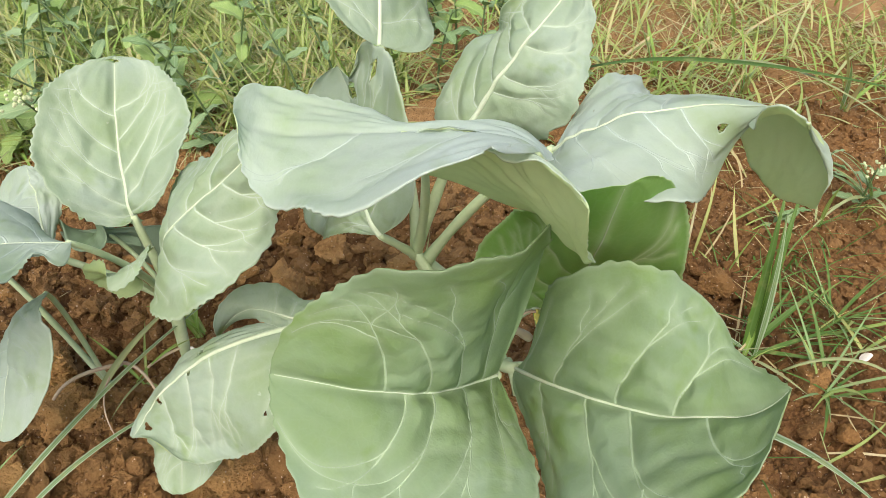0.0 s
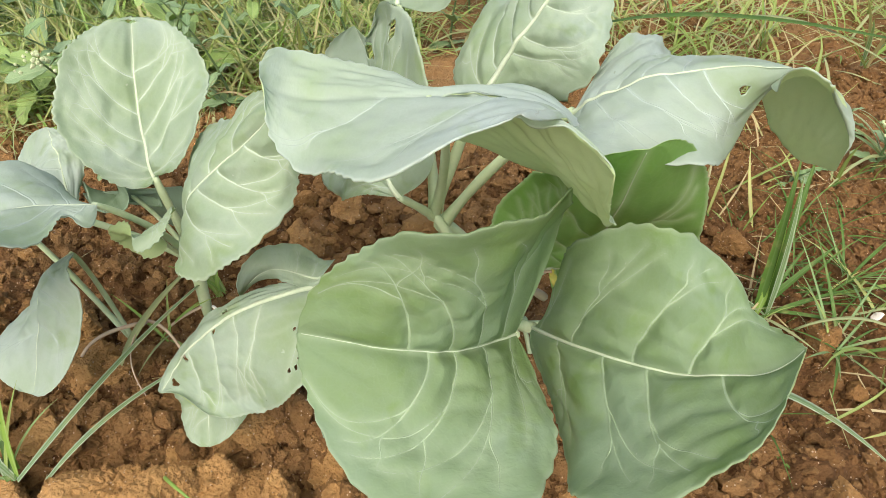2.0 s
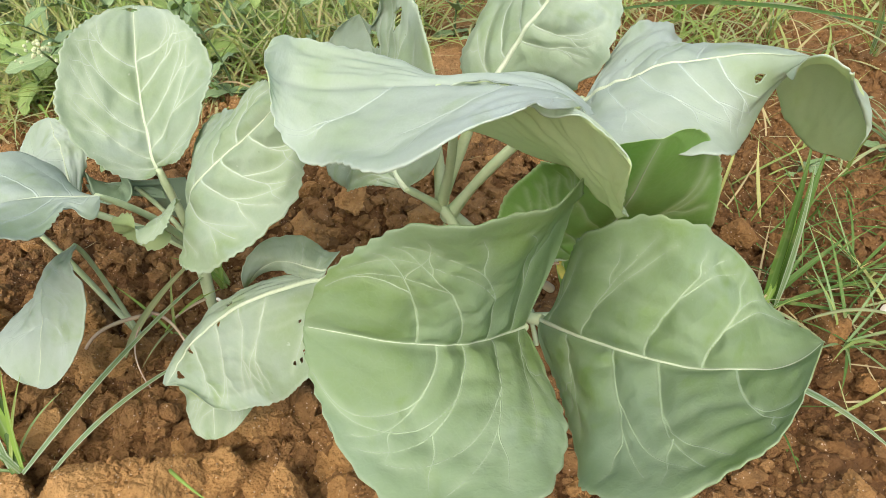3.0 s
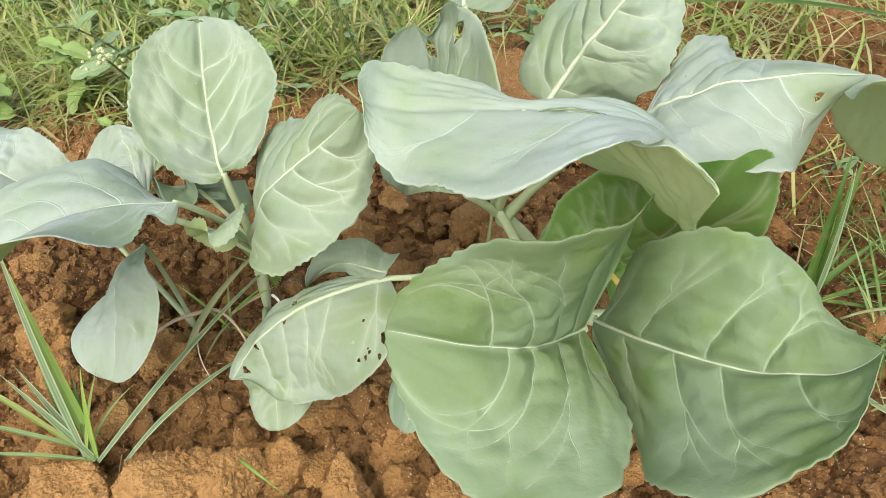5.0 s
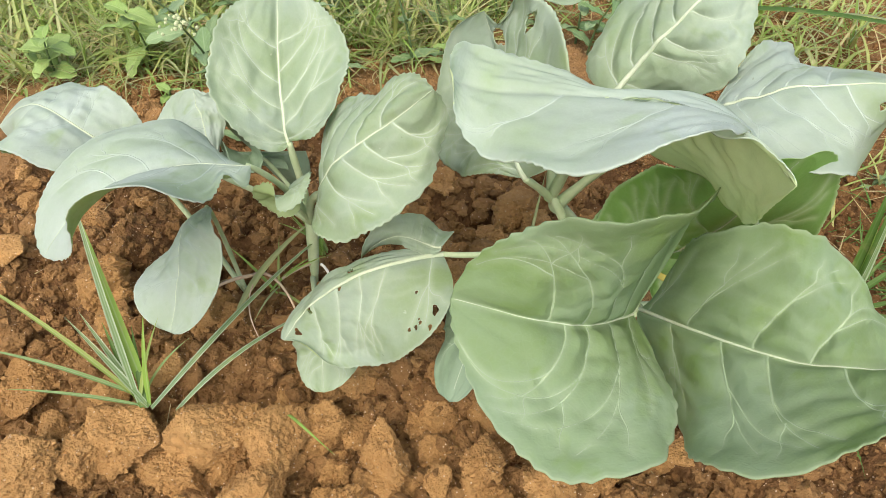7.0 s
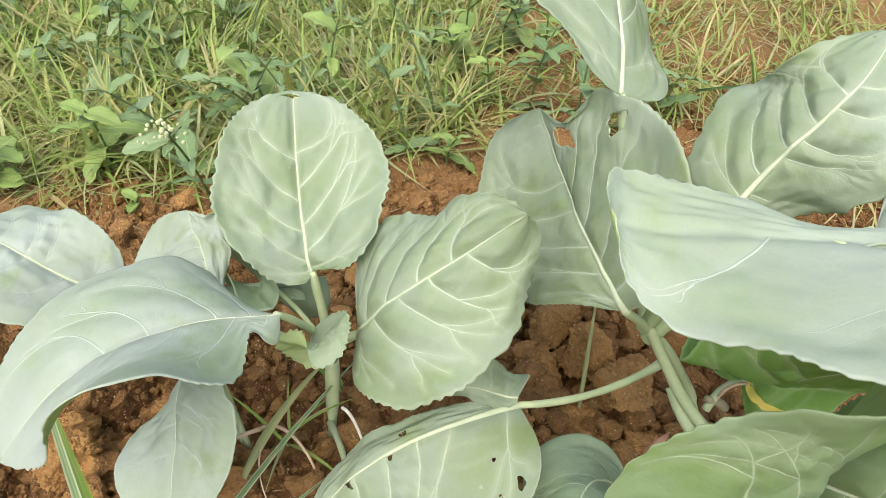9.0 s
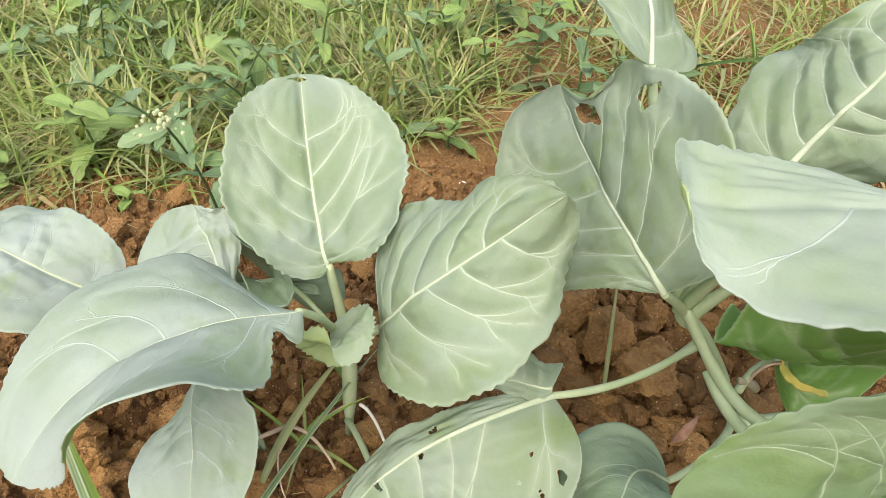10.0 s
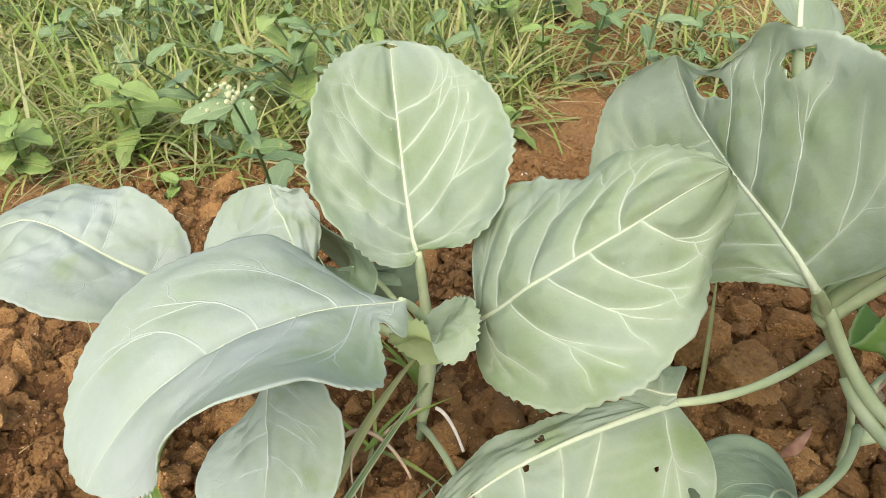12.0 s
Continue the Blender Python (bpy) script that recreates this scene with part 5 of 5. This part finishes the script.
tuft((-0.278, 0.213, 0.000), "grass tuft with striped blades beside a clod", M_BLADE, (
    (117, 0.175, 0.0026, 62, 22, M_STRIPED), (121, 0.135, 0.0040, 58, 10, M_FRESH), (160, 0.165, 0.0020, 48, 42, M_GRASS), (178, 0.130, 0.0018, 34, 30, M_BLADE),
    (150, 0.085, 0.0024, 50, 18, M_STRIPED), (141, 0.078, 0.0024, 46, 10, M_STRIPED), (75, 0.078, 0.0026, 74, 10, M_FRESH), (60, 0.072, 0.0022, 66, 15, M_GRASS), (40, 0.062, 0.0016, 62, 40, M_BLADE), (186, 0.09, 0.0016, 24, 20, M_BLADE), (130, 0.070, 0.0026, 40, 20, M_DARKGRASS), (112, 0.060, 0.0028, 46, 14, M_DARKGRASS)))
rt = np.random.RandomState(21)
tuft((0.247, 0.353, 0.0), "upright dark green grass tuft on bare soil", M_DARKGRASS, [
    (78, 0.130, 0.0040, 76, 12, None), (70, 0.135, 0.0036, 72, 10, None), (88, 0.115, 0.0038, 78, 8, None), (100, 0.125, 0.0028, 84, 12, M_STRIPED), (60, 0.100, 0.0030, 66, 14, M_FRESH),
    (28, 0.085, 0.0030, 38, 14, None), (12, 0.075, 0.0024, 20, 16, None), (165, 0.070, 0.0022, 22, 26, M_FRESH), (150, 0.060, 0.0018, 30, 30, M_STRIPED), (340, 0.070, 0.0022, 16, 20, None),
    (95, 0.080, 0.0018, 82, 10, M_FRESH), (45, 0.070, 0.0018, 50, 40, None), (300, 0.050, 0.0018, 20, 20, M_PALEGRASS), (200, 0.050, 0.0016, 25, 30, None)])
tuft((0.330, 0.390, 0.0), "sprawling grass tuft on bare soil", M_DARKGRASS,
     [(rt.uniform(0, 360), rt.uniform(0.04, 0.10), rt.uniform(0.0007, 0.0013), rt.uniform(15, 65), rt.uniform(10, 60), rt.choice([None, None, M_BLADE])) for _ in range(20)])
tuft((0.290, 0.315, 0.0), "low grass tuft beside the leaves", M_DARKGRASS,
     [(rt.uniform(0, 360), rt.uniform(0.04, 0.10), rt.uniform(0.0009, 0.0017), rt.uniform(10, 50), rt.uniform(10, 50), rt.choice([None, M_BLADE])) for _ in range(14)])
tuft((0.440, 0.560, 0.0), "loose grass tuft with broad pale blades on bare soil", M_PALEGRASS,
     [(rt.uniform(60, 260), rt.uniform(0.06, 0.13), rt.uniform(0.0016, 0.0032), rt.uniform(20, 70), rt.uniform(20, 60), rt.choice([None, M_BLADE, M_STRIPED])) for _ in range(9)])
tuft((-0.185, 0.372, 0.0), "small grass tuft at the stem", M_GRASS,
     [(rt.uniform(90, 200), rt.uniform(0.035, 0.06), rt.uniform(0.0012, 0.002), rt.uniform(35, 75), rt.uniform(10, 40), rt.choice([None, M_FRESH])) for _ in range(8)])


for at, height, many in (((0.391, 0.789, 0.0), 0.10, 12), ((0.289, 0.837, 0.0), 0.085, 9), ((0.501, 0.744, 0.0), 0.11, 10)):
    tuft(at, "loose tuft of green and straw-coloured grass on bare soil", M_GRASS,
         [(rt.uniform(0, 360), height * rt.uniform(0.6, 1.2), rt.uniform(0.0014, 0.0030), rt.uniform(45, 85), rt.uniform(5, 60), rt.choice([None, M_STRIPED, M_FRESH, M_STRAW])) for _ in range(many)])


tuft((-0.215, 0.325, 0.0), "sparse young grass between the stem and the clods", M_FRESH, [
    (150, 0.060, 0.0014, 40, 30, None), (35, 0.055, 0.0013, 45, 40, None), (320, 0.065, 0.0016, 38, 45, M_GRASS), (265, 0.050, 0.0012, 30, 30, M_PALEGRASS), (10, 0.070, 0.0016, 55, 35, None), (95, 0.045, 0.0012, 60, 25, M_GRASS)])


def long_blade(pts, w, material, label):
    path = bezier(*pts, n=15)
    tan = np.gradient(path, axis=0)
    side = np.cross(tan, (0, 0, 1))
    side = side / (np.linalg.norm(side, axis=1, keepdims=True) + 1e-9)
    t = np.linspace(0, 1, 15)
    ww = (w * (0.6 + 0.4 * np.minimum(1, t * 4)) * np.maximum(1 - t**2.6, 0.03))[:, None]
    v = np.stack([path + side * ww + np.array((0, 0, 1)) * ww * 0.35, path, path - side * ww + np.array((0, 0, 1)) * ww * 0.35], 1).reshape(-1, 3)
    uv = np.stack([np.stack([t, 0 * t + c], -1) for c in (-1, 0, 1)], 1).reshape(-1, 2)
    f = [[k * 3 + c, k * 3 + c + 1, (k + 1) * 3 + c + 1, (k + 1) * 3 + c] for k in range(14) for c in (0, 1)]
    ob = new("long_grass", mesh_from("long_grass", v, f, [material], uv))
    mod = ob.modifiers.new("thickness", "SOLIDIFY")
    mod.thickness = 0.0003
    return tagged(ob, label, "grass", "long grass blades")


long_blade(((-0.268, 0.205, 0.004), (-0.235, 0.245, 0.030), (-0.205, 0.300, 0.045), (-0.160, 0.372, 0.042)), 0.0025, M_STRIPED, "broad striped grass blade lying across the clods")
long_blade(((-0.250, 0.205, 0.004), (-0.225, 0.235, 0.024), (-0.200, 0.262, 0.026), (-0.170, 0.300, 0.012)), 0.0022, M_STRIPED, "broad striped grass blade lying across the clods")
long_blade(((-0.232, 0.290, 0.010), (-0.222, 0.305, 0.030), (-0.205, 0.330, 0.045), (-0.180, 0.362, 0.050)), 0.0034, M_PALEGRASS, "pale green grass blade beside the stem")
long_blade(((-0.164, 0.196, 0.030), (-0.158, 0.188, 0.046), (-0.145, 0.178, 0.048), (-0.128, 0.172, 0.030)), 0.0011, M_FRESH, "small fresh grass blade between clods")
long_blade(((0.190, 0.790, 0.03), (0.28, 0.74, 0.075), (0.40, 0.70, 0.075), (0.56, 0.66, 0.05)), 0.0060, M_DARKGRASS, "long broad green grass blade arching over the soil")
long_blade(((0.330, 0.820, 0.01), (0.36, 0.76, 0.07), (0.42, 0.70, 0.08), (0.50, 0.60, 0.03)), 0.0034, M_PALEGRASS, "long pale grass blade arching over the soil")
long_blade(((0.262, 0.330, 0.004), (0.30, 0.33, 0.035), (0.335, 0.315, 0.03), (0.350, 0.270, 0.002)), 0.0016, M_PALEGRASS, "bent pale grass blade")
long_blade(((0.200, 0.285, 0.004), (0.225, 0.27, 0.02), (0.255, 0.245, 0.02), (0.285, 0.215, 0.004)), 0.0032, M_STRIPED, "striped grass blade on the soil")
long_blade(((-0.012, 0.352, 0.0), (-0.010, 0.365, 0.03), (-0.006, 0.385, 0.05), (0.000, 0.410, 0.075)), 0.0017, M_PALEGRASS, "yellow-green grass stalk between clods")


# ---- weeds ----
def plain_leaf(width, bend, seed, material, full=1.8):
    p = dict(rib=(0, 0, 0, 0.33, 0, bend * 0.5, 0.67, 0, bend * 0.4, 1, 0, -bend * 0.5), roll=(0, 0), width=(width, width), skew=(0.8, 0.8), full=(full, full), lobe=0.0,
             slant_l=(25, 20, 10), curl_l=(-10, -10, 0), slant_r=(25, 20, 10), curl_r=(-10, -10, 0))
    me, _, _ = leaf_mesh("weed_leaf", p, (0, 0, 1), seed, [material, material], ns=26, nv=8, ragged=0.05, tooth=0.03, pitch=0.11, wave=0.03, thick=0.012)
    return me


WEED_LEAVES = [plain_leaf(0.15 + 0.045 * i, 0.25 - 0.1 * i, 60 + i, M_WEED) for i in range(3)]
BRIGHT_LEAVES = [plain_leaf(0.26 + 0.06 * i, 0.2, 70 + i, M_WEEDLIGHT) for i in range(2)]


def weed(x, y, height, lean, size, pairs, leaves, seed, label, flowers=False):
    r = np.random.RandomState(seed)
    z = ground_z(x, y)
    root = thing("weed", (x, y, z), label, "weed", "weeds behind the bed")
    top = np.array((lean[0], lean[1], height))
    path = bezier((0, 0, -0.004), (0, 0, height * 0.4), tuple(top * (0.5, 0.5, 0.75)), tuple(top), n=14)
    vv, ff = tube(path, np.linspace(0.0016, 0.0008, 14), 6)
    child("stem", mesh_from("stem", vv, ff, [M_WEEDSTEM]), root)
    for k in range(pairs):
        f = (k + 0.7) / pairs
        at = path[min(13, int(f * 13))]
        turn = k * 1.57 + r.uniform(-0.5, 0.5)
        for side in (0, math.pi):
            ob = child("leaf", leaves[r.randint(len(leaves))], root)
            s = 1.35 * size * r.uniform(0.65, 1.15) * (1.15 - 0.5 * f)
            ob.matrix_basis = Matrix.LocRotScale(Vector(at), Euler((r.uniform(-0.4, 0.4), r.uniform(-0.7, 0.35), turn + side), "XYZ"), (s, s, s))
    if flowers:
        for k in range(26):
            bm = bmesh.new()
            bmesh.ops.create_icosphere(bm, subdivisions=1, radius=r.uniform(0.0010, 0.0019))
            me = bpy.data.meshes.new("bud")
            bm.to_mesh(me)
            bm.free()
            me.materials.append(M_BUD)
            ob = child("bud", me, root)
            ob.location = top + np.array((r.uniform(-0.014, 0.014), r.uniform(-0.010, 0.010), r.uniform(-0.006, 0.006)))
    return root


weed(-0.300, 0.520, 0.187, (0.008, -0.080), 0.032, 5, WEED_LEAVES, 1, "weed with dusky leaves and a cluster of small pale flower buds", True)
weed(-0.365, 0.640, 0.12, (-0.05, -0.04), 0.034, 5, WEED_LEAVES, 2, "leafy weed with dusky green leaves")
weed(-0.245, 0.660, 0.14, (-0.04, -0.02), 0.030, 5, WEED_LEAVES, 3, "leafy weed with a thin dark stem")
weed(-0.150, 0.700, 0.15, (-0.05, 0.02), 0.026, 5, WEED_LEAVES, 4, "leafy weed with a thin dark stem")
weed(-0.105, 0.690, 0.045, (0.01, -0.02), 0.024, 3, BRIGHT_LEAVES, 5, "small bright green seedling at the edge of the grass")
weed(-0.460, 0.660, 0.10, (0.02, -0.05), 0.036, 5, BRIGHT_LEAVES, 6, "bright green leafy weed in the grass")
weed(-0.560, 0.620, 0.07, (0.03, -0.03), 0.034, 4, BRIGHT_LEAVES, 7, "bright green leafy weed in the grass")
weed(-0.405, 0.580, 0.030, (0.01, -0.01), 0.016, 3, BRIGHT_LEAVES, 8, "tiny bright green seedling on the soil")
weed(0.065, 0.750, 0.085, (0.02, -0.02), 0.034, 4, WEED_LEAVES, 9, "leafy weed at the edge of the grass")
weed(0.000, 0.820, 0.110, (0.02, 0.0), 0.034, 5, WEED_LEAVES, 10, "leafy weed in the grass")
weed(0.110, 0.690, 0.045, (-0.01, -0.02), 0.026, 3, BRIGHT_LEAVES, 11, "small bright green weed on the soil")
weed(0.420, 0.620, 0.040, (0.0, -0.01), 0.022, 3, WEED_LEAVES, 12, "small weed on bare soil")
weed(0.330, 0.520, 0.030, (0.01, -0.01), 0.018, 3, WEED_LEAVES, 13, "small weed on bare soil")
weed(0.434, 0.559, 0.060, (-0.004, -0.006), 0.022, 3, WEED_LEAVES, 14, "small weed with a cluster of pale buds on bare soil", True)
rw = np.random.RandomState(33)
for i in range(46):
    x, y = rw.uniform(-0.85, 0.18), rw.uniform(0.70, 1.25)
    weed(x, y, rw.uniform(0.05, 0.15), (rw.uniform(-0.05, 0.05), rw.uniform(-0.06, 0.03)), rw.uniform(0.022, 0.042), rw.randint(3, 6), BRIGHT_LEAVES if i % 3 == 0 else WEED_LEAVES, 100 + i, "bright green leafy weed in the grass" if i % 3 == 0 else "leafy weed with dusky green leaves")
for i, (x, y, height, lean) in enumerate(((-0.380, 0.736, 0.17, (-0.10, 0.03)), (-0.119, 0.764, 0.18, (-0.07, 0.02)), (-0.358, 0.854, 0.17, (0.06, 0.03)), (-0.255, 0.872, 0.20, (-0.03, 0.04)), (-0.240, 0.648, 0.10, (-0.26, 0.10)))):
    weed(x, y, height, lean, 0.024, 4, WEED_LEAVES, 200 + i, "tall weed with a dark leaning stem and sparse leaves")
